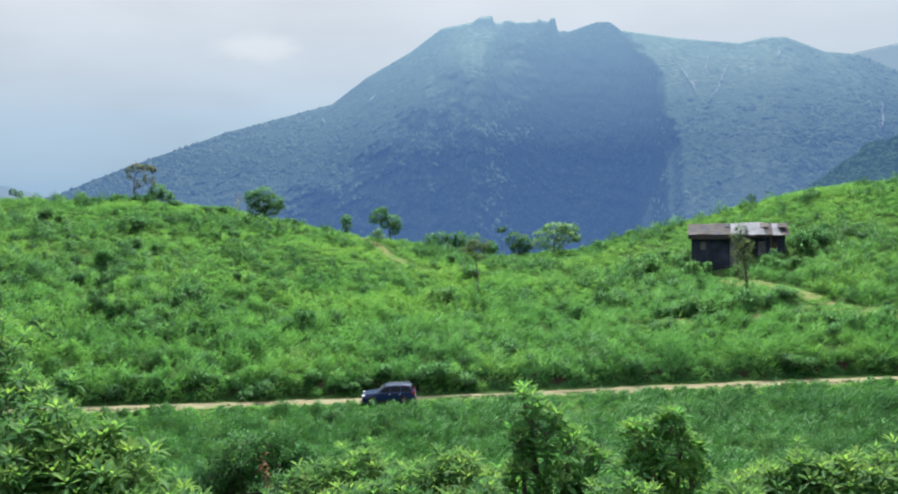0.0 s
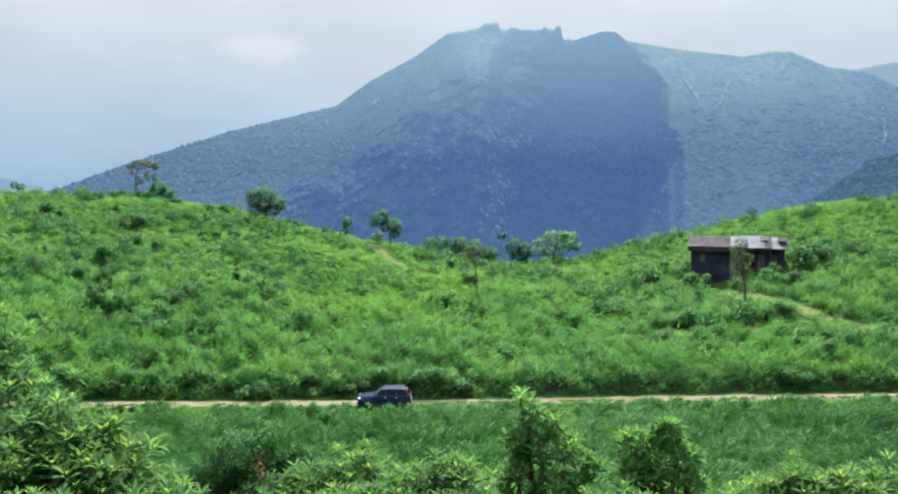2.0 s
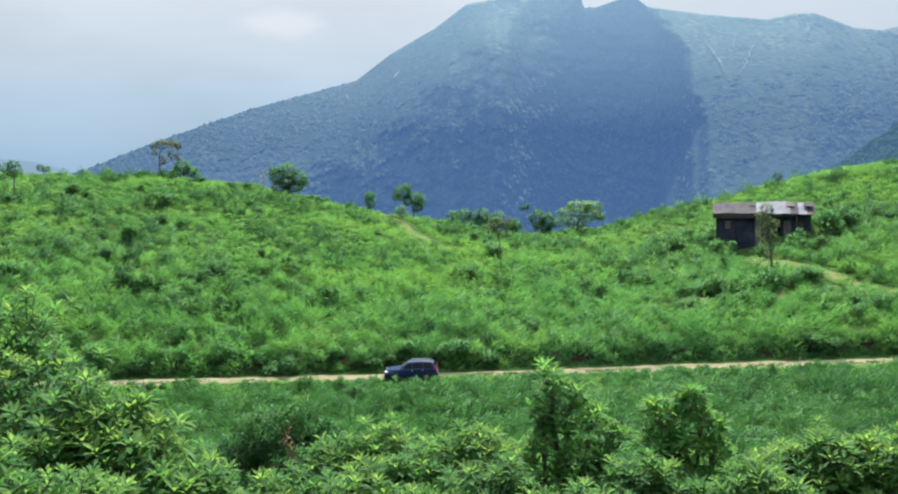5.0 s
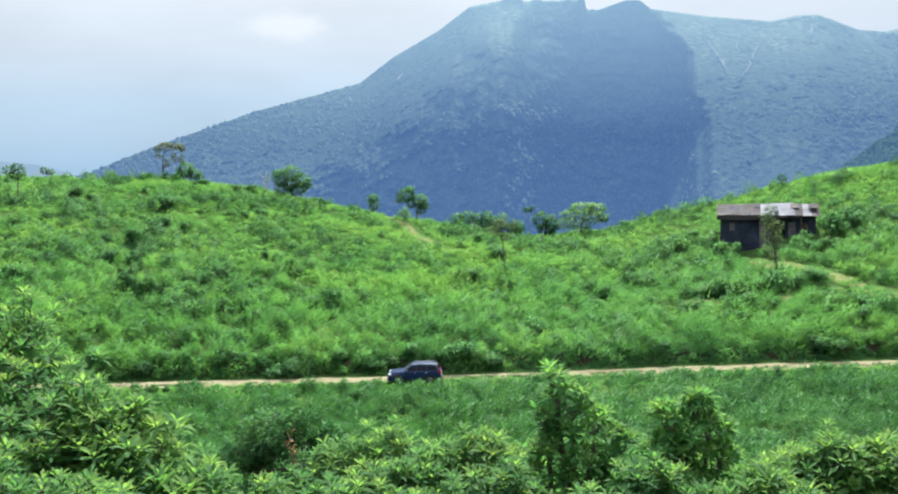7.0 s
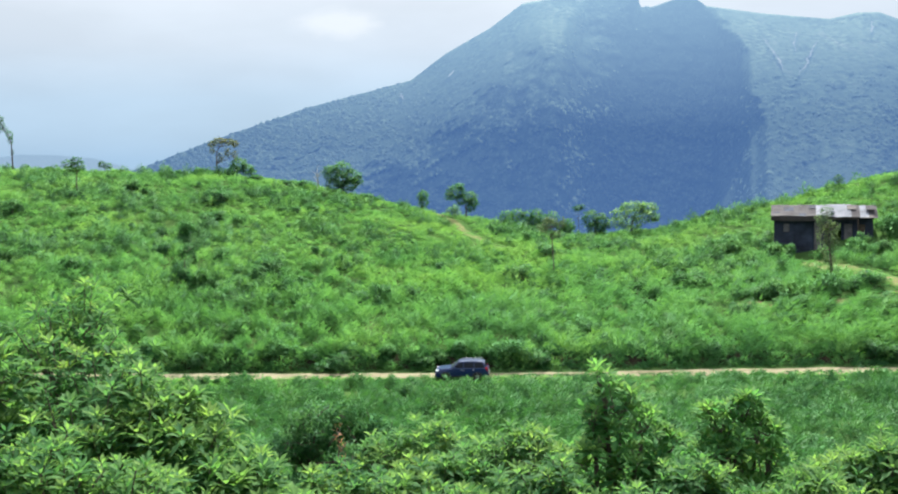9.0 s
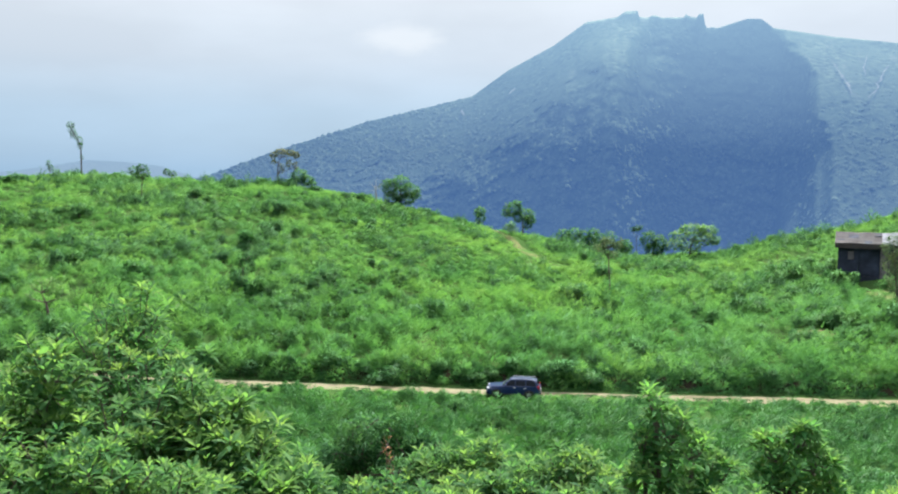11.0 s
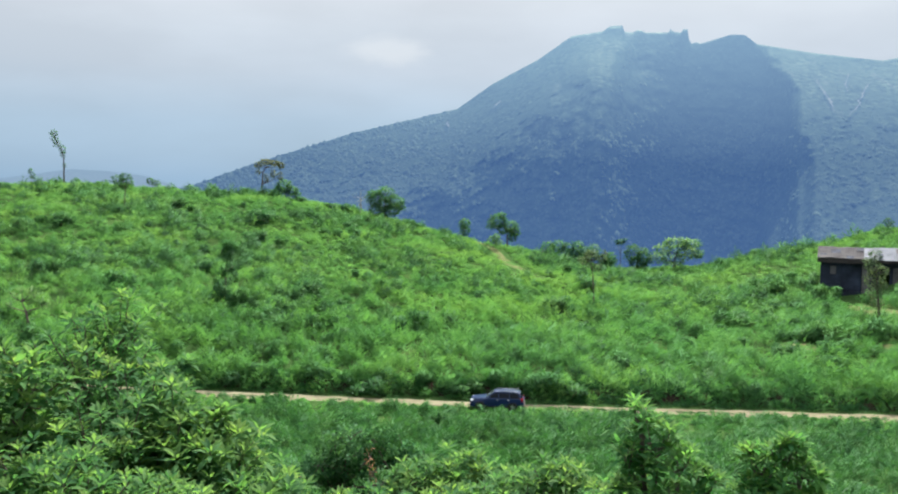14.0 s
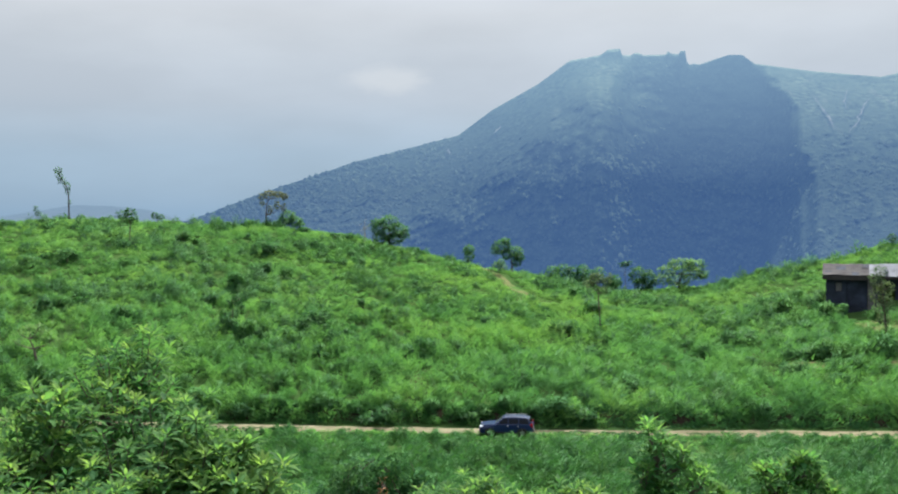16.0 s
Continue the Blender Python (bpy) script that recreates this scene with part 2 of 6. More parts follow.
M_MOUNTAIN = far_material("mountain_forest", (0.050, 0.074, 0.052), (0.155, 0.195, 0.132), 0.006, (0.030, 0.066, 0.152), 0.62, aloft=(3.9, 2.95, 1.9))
# crowns high up turn paler on top: sunlit tops put into the colour
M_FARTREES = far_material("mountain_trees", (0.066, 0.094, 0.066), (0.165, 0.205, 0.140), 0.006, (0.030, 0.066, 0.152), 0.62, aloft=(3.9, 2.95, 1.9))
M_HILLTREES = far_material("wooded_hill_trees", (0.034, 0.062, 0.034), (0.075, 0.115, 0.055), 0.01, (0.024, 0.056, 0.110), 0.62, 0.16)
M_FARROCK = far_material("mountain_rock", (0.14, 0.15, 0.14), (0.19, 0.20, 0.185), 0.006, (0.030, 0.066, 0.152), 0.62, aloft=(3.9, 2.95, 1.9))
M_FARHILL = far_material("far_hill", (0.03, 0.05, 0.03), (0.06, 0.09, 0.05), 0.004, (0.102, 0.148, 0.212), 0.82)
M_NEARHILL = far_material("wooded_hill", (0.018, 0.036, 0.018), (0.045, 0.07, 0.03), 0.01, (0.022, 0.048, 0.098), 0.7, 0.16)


# ---- mesh helpers ----
def part(name, bm, material, parent=None, label=""):
    me = bpy.data.meshes.new(name)
    bm.to_mesh(me)
    bm.free()
    me.materials.append(material)
    ob = new(name, me)
    if parent:
        ob.parent = parent
    if label:
        ob["label"] = label
    return ob


def raw_mesh(name, verts, tris, material, parent=None, smooth=False, normals=None):
    """A mesh object from arrays of points and of triangles or quads; soft growth may bring the normals of its rounded mass."""
    verts, tris = np.asarray(verts, np.float32), np.array(tris, np.int32)
    k = tris.shape[1]
    if normals is not None:
        # every face turns the same side out as the mass it belongs to
        normals = np.asarray(normals, np.float32)
        a, b, c = (verts[tris[:, j]] for j in (0, 1, 2))
        away = (np.cross(b - a, c - a) * normals[tris[:, 0]]).sum(1) < 0
        tris[away] = tris[away][:, ::-1]
    me = bpy.data.meshes.new(name)
    me.vertices.add(len(verts))
    me.vertices.foreach_set("co", verts.ravel())
    me.loops.add(tris.size)
    me.loops.foreach_set("vertex_index", tris.ravel())
    me.polygons.add(len(tris))
    me.polygons.foreach_set("loop_start", np.arange(0, tris.size, k, dtype=np.int32))
    me.polygons.foreach_set("use_smooth", np.full(len(tris), smooth))
    if normals is not None:
        me.attributes.new("custom_normal", "FLOAT_VECTOR", "POINT").data.foreach_set("vector", normals.ravel())
    me.update(calc_edges=True)
    me.materials.append(material)
    ob = new(name, me)
    if parent:
        ob.parent = parent
    return ob


def unit(a):
    return a / np.maximum(np.linalg.norm(a, axis=1, keepdims=True), 1e-9)


def blades(base, way, length, width, droop, rng):
    """Narrow folded leaves: each two triangles from base to a drooping tip."""
    n = len(base)
    length, width, droop = (np.broadcast_to(v, (n,)) for v in (length, width, droop))
    side = unit(np.cross(way, rng.normal(size=(n, 3)) * 0.5 + (0, 0, 1)))
    up = np.cross(side, way)
    mid = base + way * (length * 0.5)[:, None]
    tip = base + way * length[:, None]
    tip[:, 2] -= droop * length
    a = mid + side * (width / 2)[:, None] + up * (width * 0.18)[:, None]
    b = mid - side * (width / 2)[:, None] + up * (width * 0.18)[:, None]
    v = np.stack([base, a, tip, b], 1).reshape(-1, 3)
    i = np.arange(n)[:, None] * 4
    return v, np.concatenate([i + (0, 1, 2), i + (0, 2, 3)])


def tube(points, radii, sides=6):
    """A tapered limb along points."""
    pts = [Vector(p) for p in points]
    v, f = [], []
    for k, p in enumerate(pts):
        d = (pts[min(k + 1, len(pts) - 1)] - pts[max(k - 1, 0)]).normalized()
        s = d.cross(Vector((0.31, 0.87, 0.12))).normalized()
        u = d.cross(s)
        for j in range(sides):
            a = 2 * math.pi * j / sides
            v.append(p + (s * math.cos(a) + u * math.sin(a)) * radii[k])
    for k in range(len(pts) - 1):
        for j in range(sides):
            f.append((k * sides + j, k * sides + (j + 1) % sides, (k + 1) * sides + (j + 1) % sides, (k + 1) * sides + j))
    return np.array([tuple(p) for p in v]), np.array(f)


def join(pieces):
    """Several (verts, faces) as one."""
    vs, fs, n = [], [], 0
    for v, f in pieces:
        vs.append(v)
        fs.append(np.asarray(f) + n)
        n += len(v)
    return np.concatenate(vs), np.concatenate(fs)


# ---- the lie of the land (road level is about z = 0) ----
EYE_Z = 16.5
_xs = np.linspace(-180, 180, 721)


def smooth_line(keys, sigma):
    """A gently curving line through (x, value) keys, as a table over _xs."""
    xs, vs = zip(*keys)
    line = np.interp(_xs, xs, vs)
    k = np.exp(-0.5 * (np.arange(-60, 61) * 0.5 / sigma) ** 2)
    return np.convolve(np.pad(line, 60, mode="edge"), k / k.sum(), mode="valid")


ROAD_Z = smooth_line([(-176.0, 0.44), (-49.5, 0.11), (-27.5, -0.22), (2.2, -0.09), (14.3, 0.11), (33.0, 0.26), (176.0, 1.10)], 5)
CREST_Z = smooth_line([(-176.0, 6.60), (-86.9, 14.36), (-73.7, 15.34), (-55.0, 14.63), (-41.8, 14.03), (-25.9, 11.33), (-14.3, 8.58), (-3.6, 7.21), (6.8, 5.50), (17.3, 5.72), (24.8, 7.92), (31.9, 9.35), (46.2, 12.54), (60.5, 13.86), (82.5, 15.62), (176.0, 17.60)], 2.5)
CREST_Y = smooth_line([(-176.0, 118.8), (-86.9, 126.5), (-66.0, 132.0), (-41.8, 134.2), (-25.9, 132.0), (-14.3, 127.6), (-3.3, 124.3), (6.6, 123.2), (31.9, 123.2), (60.5, 127.6), (176.0, 132.0)], 4)
ROAD_Y = smooth_line([(-176.0, 63.8), (-66.0, 69.3), (-44.0, 70.4), (44.0, 70.4), (176.0, 72.6)], 4)
NEAR_Y = np.array([-60, -20, -4, 0, 6, 12, 20, 30, 40, 50, 62])
NEAR_Z = np.array([17.0, 15.7, 14.9, 14.7, 12.7, 10.1, 6.8, 3.2, 0.8, -0.35, -0.3])
VALLEY = -200.0
CAR_X = -4.95


def land(x, y):
    """The height of the ground at x, y (arrays)."""
    x, y = np.asarray(x, float), np.asarray(y, float)
    rz, cz, cy, ry = (np.interp(x, _xs, a) for a in (ROAD_Z, CREST_Z, CREST_Y, ROAD_Y))
    # near hillside, down to the verge
    near = np.interp(y, NEAR_Y, NEAR_Z)
    k = np.clip((y - 35) / 26, 0, 1)
    near = near + rz * k
    # far hillside, from the cut bank to the crest
    foot = ry + 1.45
    u = np.clip((y - foot) / (cy - foot), 0, 1)
    bank = 0.9 * np.clip((y - foot) / 0.9, 0, 1)
    hill = rz + bank + (cz - rz - 0.9) * (1 - (1 - u) ** 1.45)
    back = np.maximum(y - cy, 0)
    drop = np.where(back < 14, back ** 2 / 40, 4.9 + 0.7 * (back - 14))
    hill = hill - drop
    v = np.clip((y - (ry - 5.0)) / 3.2, 0, 1)
    v = v * v * (3 - 2 * v)
    low = near * (1 - v) + rz * v
    z = np.where(y > foot, hill, low)
    side = np.maximum(np.abs(x) - 130, 0)
    z = z - 0.35 * side
    return np.maximum(z, VALLEY + 0.02 * np.minimum(np.hypot(x, y), 1000))


def grid_line(core, fine, far):
    """Grid lines: even over the core, then ever wider out to far on both sides."""
    a, z = core
    mid = list(np.arange(a, z + 0.01, fine))
    lo, hi, step = [], [], fine
    while (hi[-1] if hi else z) < far:
        step *= 1.16
        hi.append((hi[-1] if hi else z) + step)
        lo.append((lo[-1] if lo else a) - step)
    return np.array(lo[::-1] + mid + hi)


def lumps(x, y):
    """Small unevenness of the hillsides."""
    s = np.zeros_like(x)
    for k, (fx, fy, ph, amp) in enumerate(((0.21, 0.13, 0.4, 0.22), (0.47, 0.38, 1.7, 0.12), (0.93, -0.71, 2.9, 0.08), (-0.33, 0.55, 5.0, 0.13), (1.7, 1.3, 0.8, 0.05))):
        s += amp * np.sin(fx * x + ph + 0.8 * np.sin(0.31 * y + k)) * np.sin(fy * y + ph * 2 + 0.7 * np.sin(0.27 * x))
    return s


def surface(x, y):
    """The ground with its unevenness, which the road and the verge do not have."""
    x, y = np.asarray(x, float), np.asarray(y, float)
    ry = np.interp(x, _xs, ROAD_Y)
    calm = np.clip((np.abs(y - ry) - 2.6) / 4, 0, 1)
    # a trodden hollow before the shed door
    yard = 0.6 * np.exp(-((x - 27.9) / 2.2) ** 2 - ((y - 98.7) / 1.9) ** 2)
    return land(x, y) + lumps(x, y) * calm - yard


def ground():
    gx, gy = grid_line((-100, 85), 1.1, 4700), grid_line((-12, 142), 0.8, 4700)
    X, Y = np.meshgrid(gx, gy)
    Z = surface(X, Y)
    nx, ny = len(gx), len(gy)
    i = (np.arange(ny - 1)[:, None] * nx + np.arange(nx - 1)).ravel()
    f = np.stack([i, i + 1, i + nx + 1, i + nx], 1)
    ob = raw_mesh("ground", np.stack([X, Y, Z], -1).reshape(-1, 3), f, M_GROUND, smooth=True)
    tagged(ob, "green grassy hillsides, valley and plain", "ground", kind="structure")


ground()


def ribbon(name, line, half, lift, material, label, category, wobble=0.15, seed=3):
    """A worn strip of earth laid along a line (x, y) on the ground."""
    rng = np.random.default_rng(seed)
    pts = np.array(line, float)
    d = np.r_[0, np.cumsum(np.hypot(*np.diff(pts, axis=0).T))]
    s = np.arange(0, d[-1], 0.5)
    k = np.exp(-0.5 * (np.arange(-8, 9) / 4.0) ** 2)
    k /= k.sum()
    x, y = (np.convolve(np.pad(np.interp(s, d, pts[:, c]), 8, mode="edge"), k, mode="valid") for c in (0, 1))
    tx, ty = np.gradient(x), np.gradient(y)
    n = np.hypot(tx, ty)
    nx, ny = -ty / n, tx / n
    rough = np.convolve(rng.normal(size=len(s) + 6), np.ones(7) / 7, mode="valid") * wobble * 2
    cols = np.linspace(-1, 1, 9)
    rows_x = x[:, None] + nx[:, None] * cols * (half + rough[:, None])
    rows_y = y[:, None] + ny[:, None] * cols * (half + rough[:, None])
    z = surface(rows_x, rows_y) + lift * (1 - np.abs(cols) ** 6 * 1.6)
    v = np.stack([rows_x, rows_y, z], -1).reshape(-1, 3)
    i = (np.arange(len(s) - 1)[:, None] * 9 + np.arange(8)).ravel()
    ob = raw_mesh(name, v, np.stack([i, i + 9, i + 10, i + 1], 1), material, smooth=True)
    return tagged(ob, label, category, kind="structure")


ROAD_LINE = [(x, float(np.interp(x, _xs, ROAD_Y))) for x in range(-110, 111, 5)]
TRACK_LINE = [(27.0, 95.5), (29.0, 91.8), (32.3, 87.4), (33.3, 84.4), (35.4, 82.1), (37.7, 80.7), (43, 79.0), (55, 77), (80, 74)]
TERRACE_LINE = [(16.5, 82.4), (20, 83.1), (23.2, 83.3), (27.7, 83.1), (30.8, 83.2), (33.0, 84.0)]
PATH_LINE = [(-14.5, 133), (-11.6, 127.2), (-9.6, 120.6), (-6.5, 114.0), (-4.2, 108.5)]
ribbon("road", [(x, y - 0.25) for x, y in ROAD_LINE], 0.98, 0.05, M_ROAD, "sandy brown unpaved road along the hill foot", "road", 0.22)
ribbon("track", TRACK_LINE, 1.3, 0.06, M_WORN, "worn grassy dirt track through the grass", "path", 0.3, 4)
ribbon("terrace_track", TERRACE_LINE, 0.95, 0.06, M_TRACK, "narrow worn dirt track on a terrace", "path", 0.3, 5)
ribbon("footpath", PATH_LINE, 0.6, 0.06, M_TRACK, "bare sandy footpath over the saddle", "path", 0.25, 6)
# the raw bank where the road cuts into the foot of the hill
ribbon("bank", [(x, y + 1.72) for x, y in ROAD_LINE], 0.6, 0.06, M_BANK, "dark reddish cut earth bank beside the road", "bank", 0.12, 7)


# ---- mountains beyond the saddle ----
RIDGE = [(-75, -4), (-45, -3.0), (-30, -2.2), (-22.5, -0.4), (-18.7, 1.05), (-12.9, 2.95), (-9, 3.9), (-6.8, 4.45), (-4.7, 5.96), (-2, 7.4), (-0.1, 8.72), (1.7, 8.98),
         (2.15, 9.28), (2.85, 9.3), (2.95, 8.95), (3.5, 8.9), (3.65, 9.02), (4.0, 9.0), (4.1, 8.88), (5.5, 8.86), (5.62, 9.08), (5.75, 8.9), (6.2, 8.84), (6.3, 9.02),
         (6.62, 9.02), (6.7, 8.2), (7.1, 8.3), (7.3, 8.2), (9.0, 8.66), (9.75, 8.62), (10.4, 8.1), (13.5, 7.5), (17, 6.97), (18.4, 7.2), (19.5, 7.15), (21.5, 6.2), (23.3, 5.9),
         (25.2, 4.9), (29, 3.5), (36, 2.0), (50, 0), (75, -3)]


def far_range(name, ridge, near_r, ridge_r, back_r, foot_z, material, label, step, seed, rough=1.0, crag=0.0):
    """A range of hills: from its foot up to a ridge at the given bearings and heights (degrees), and down behind."""
    az = np.arange(ridge[0][0], ridge[-1][0] + 1e-6, step)
    el = np.interp(az, *zip(*ridge))
    rz = ridge_r * np.tan(np.radians(el)) + EYE_Z
    A, V = np.meshgrid(az, np.r_[np.linspace(0, 1, 40) ** 0.9, 1 + np.linspace(0, 1, 7)[1:]])
    up, down = np.clip(V, 0, 1), np.clip(V - 1, 0, 1)
    R = near_r + (ridge_r - near_r) * up + (back_r - ridge_r) * down
    fold, knob = folds(A, up, ridge_r, R, seed)
    Z = foot_z + (rz - foot_z) * up ** 1.12
    Z = Z + (foot_z - Z) * down ** 0.9
    body = np.sin(np.pi * up) ** 0.7
    R = R + rough * (fold * 170 + knob * 30) * body
    Z = Z + rough * (fold * 30 + knob * 11) * body + crag * np.abs(knob) * (up > 0.985) * (down < 0.05)
    ob = raw_mesh(name, *slope_mesh(A, R, Z), material, smooth=True)
    noise.seed_set(1)
    tagged(ob, label, "mountain", kind="structure")
    return slope_finder(az, step, R[:40], Z[:40])


def folds(A, up, ridge_r, R, seed):
    """Long folds that run down the slope, and smaller knobs."""
    noise.seed_set(seed)
    flat = np.stack([np.radians(A) * ridge_r, R, up * 500], -1).reshape(-1, 3)
    fold = np.array([noise.fractal((p[0] * 0.0042, p[1] * 0.0012, seed), 1.0, 2.0, 5) for p in flat]).reshape(A.shape)
    knob = np.array([noise.fractal((p[0] * 0.022, p[1] * 0.02, p[2] * 0.02), 0.9, 2.1, 3) for p in flat]).reshape(A.shape)
    return fold, knob


def slope_mesh(A, R, Z):
    x, y = R * np.sin(np.radians(A)), R * np.cos(np.radians(A))
    n = A.shape[1]
    i = (np.arange(A.shape[0] - 1)[:, None] * n + np.arange(n - 1)).ravel()
    return np.stack([x, y, Z], -1).reshape(-1, 3), np.stack([i, i + 1, i + n + 1, i + n], 1)


def smoothstep(v):
    v = np.clip(v, 0, 1)
    return v * v * (3 - 2 * v)


def slope_finder(az, step, R, Z):
    """Gives the place on a slope at a bearing and an elevation."""
    E = np.maximum.accumulate(np.degrees(np.arctan2(Z - EYE_Z, R)), axis=0)

    def spot(a, e):
        c = np.clip(((np.asarray(a) - az[0]) / step).astype(int), 0, len(az) - 1)
        r, z = np.empty(len(c)), np.empty(len(c))
        for j, (cc, ee) in enumerate(zip(c, e)):
            r[j], z[j] = np.interp(ee, E[:, cc], R[:, cc]), np.interp(ee, E[:, cc], Z[:, cc])
        return np.stack([r * np.sin(np.radians(a)), r * np.cos(np.radians(a)), z], 1)
    return spot


def woods(p, r, material, label, rng):
    """A far forest: a low uneven crown at each place."""
    n = len(p)
    t = np.arange(5) * 2 * math.pi / 5
    ring = np.stack([np.cos(t), np.sin(t), np.zeros(5)], 1)
    shape = np.concatenate([ring + (0, 0, -0.7), ring * (0.8, 0.8, 1) + (0, 0, 0.2), [(0.0, 0.0, 0.7)]])
    v = shape[None] * rng.uniform(0.7, 1.3, (n, 11, 1)) * r[:, None, None]
    v[:, :, 2] *= rng.uniform(0.6, 1.15, n)[:, None]
    soft = unit(np.concatenate([ring + (0, 0, 0.5), ring * 0.8 + (0, 0, 0.9), [(0.0, 0.0, 1.0)]]))
    j = np.arange(5)
    k = (j + 1) % 5
    tri = np.concatenate([np.stack([j, k, k + 5], 1), np.stack([j, k + 5, j + 5], 1), np.stack([j + 5, k + 5, np.full(5, 10)], 1)])
    ob = raw_mesh("forest", (v + p[:, None]).reshape(-1, 3), (tri[None] + 11 * np.arange(n)[:, None, None]).reshape(-1, 3), material, smooth=True, normals=np.tile(soft, (n, 1)))
    tagged(ob, label, "forest", kind="stuff")


def main_mountain():
    """The mountain: gentle wooded flanks either side of a steep face that the sun behind it leaves in shade, deepened
    by its darker colour.
    """
    step, ridge_r, foot_z = 0.12, 2500, -205
    az = np.arange(-46, 52, step)
    el = np.interp(az, *zip(*RIDGE))
    k = np.exp(-0.5 * (np.arange(-40, 41) * step / 1.1) ** 2)
    calm = np.convolve(np.pad(el, 40, mode="edge"), k / k.sum(), mode="valid")
    rz, rz_calm = (ridge_r * np.tan(np.radians(e)) + EYE_Z for e in (el, calm - 0.1))
    A, up = np.meshgrid(az, np.linspace(0, 1, 96) ** 0.9)
    Z = foot_z + (rz_calm - foot_z) * up
    R = 1300 + (ridge_r - 1300) * up
    fold, knob = folds(A, up, ridge_r, R, 11)
    for _ in range(5):
        # how steep it is, by bearing and height: the face reaches from its soft western shoulder to a sharp eastern edge
        E = np.degrees(np.arctan2(Z - EYE_Z, R))
        warp = np.sin(A * 0.9 + 1.3 * np.sin(E * 0.8 + 0.4)) + 0.7 * np.sin(E * 1.9 + A * 0.7) + 0.5 * np.sin(A * 2.3 - E * 1.3)
        west = np.interp(E, (-4, -0.7, 1.3, 3.1, 5.1, 8.9), (-17, -12.0, -8.0, -4.6, -1.2, 1.6)) + 0.8 * warp + knob
        east = np.interp(E, (-5, -3.45, -2.1, -0.5, 1.55, 3.6, 5.6, 8.1), (8.2, 10.2, 11.5, 12.9, 13.7, 13.7, 13.0, 11.3)) + np.interp(E, (-2, 3), (1.1, 0.35)) * warp + 0.7 * knob
        edge = smoothstep((east - A) / np.interp(E, (-4, 0, 4), (1.8, 1.5, 1.2)))
        face = smoothstep((A - west) / 6.0) * edge
        steep = 22 + face * 25 + edge * 20 * smoothstep((A - west - 4.0) / 7.0)
        drop = np.diff(Z, axis=0) / np.tan(np.radians((steep[1:] + steep[:-1]) / 2))
        R = ridge_r - np.r_[np.cumsum(drop[::-1], axis=0)[::-1], np.zeros((1, len(az)))]
    body = np.sin(np.pi * up) ** 0.7
    calmer = 1 - 0.35 * face
    R = R + (fold * 60 + knob * 26) * body * calmer
    Z = Z + (fold * 30 + knob * 9) * body * calmer + (rz - rz_calm) * np.clip((up - 0.93) / 0.07, 0, 1) ** 2
    down = np.linspace(0, 1, 7)[1:, None]
    back_r, back_z = np.repeat(ridge_r + 1100 * down, len(az), 1), Z[-1] + (foot_z - Z[-1]) * down ** 0.9
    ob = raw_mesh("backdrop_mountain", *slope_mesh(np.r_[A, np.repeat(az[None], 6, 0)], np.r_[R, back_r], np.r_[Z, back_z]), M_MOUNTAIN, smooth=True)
    noise.seed_set(1)
    tagged(ob, "blue hazy forested mountain with a craggy summit", "mountain", kind="structure")
    spot = slope_finder(az, step, R, Z)
    # the forest: thousands of separate crowns, thinner on the open high ground
    rng = np.random.default_rng(77)
    a = rng.uniform(-27, 29, 32000)
    top = np.interp(a, az, el)
    e = rng.uniform(-5.2, 1, len(a)) + (top + 5.2) * rng.uniform(0, 1, len(a))
    e = np.where(e > top, rng.uniform(-5.2, top), e)
    thin = smoothstep((e - 2.0) / 3.0) * np.where(a < 9, smoothstep((a + 9) / 4), 1.0 - 0.3 * smoothstep((a - 20) / 4))
    crag = (a > 1.2) & (a < 10.5) & (e > top - 0.5)
    patchy = np.sin(a * 2.7 + 1.3 * np.sin(e * 2.9)) + np.sin(e * 4.1 + a * 1.3) + rng.normal(size=len(a)) * 0.8
    keep = (rng.uniform(size=len(a)) > thin * 0.93) & ~crag & (patchy > -1.1)
    a, e, thin = a[keep], e[keep], thin[keep]
    p = spot(a, e)
    r = rng.gamma(7, 0.55, len(p)).clip(1.8, 7.5) * (1 - 0.4 * thin) * np.hypot(p[:, 0], p[:, 1]) / 2000
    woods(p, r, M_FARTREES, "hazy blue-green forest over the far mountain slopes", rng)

    # pale streaks of bare rock in the eastern gullies, and a thin fall of water
    for line, width in (([(13.5, 6.0), (13.9, 5.4), (14.4, 4.7), (14.6, 4.2)], 7), ([(16.3, 5.7), (16.0, 5.1), (15.8, 4.5), (15.3, 3.9)], 8), ([(15.3, 6.3), (15.1, 5.7), (15.2, 5.2)], 5),
                        ([(19.0, 6.6), (19.1, 6.0)], 8), ([(24.4, 3.2), (24.35, 2.6), (24.4, 2.0), (24.2, 1.5)], 6), ([(-4.2, 4.9), (-4.6, 4.4)], 7), ([(-7.4, 3.6), (-7.2, 3.2)], 8)):
        pts = spot(*(np.array(q) for q in zip(*[(np.interp(w, range(len(line)), [q[0] for q in line]), np.interp(w, range(len(line)), [q[1] for q in line])) for w in np.linspace(0, len(line) - 1, 4 * len(line))])))
        m = len(pts)
        half = width / 3 * rng.uniform(0.35, 1.3, (m, 1)) * np.sin(np.linspace(0.25, 2.9, m))[:, None]
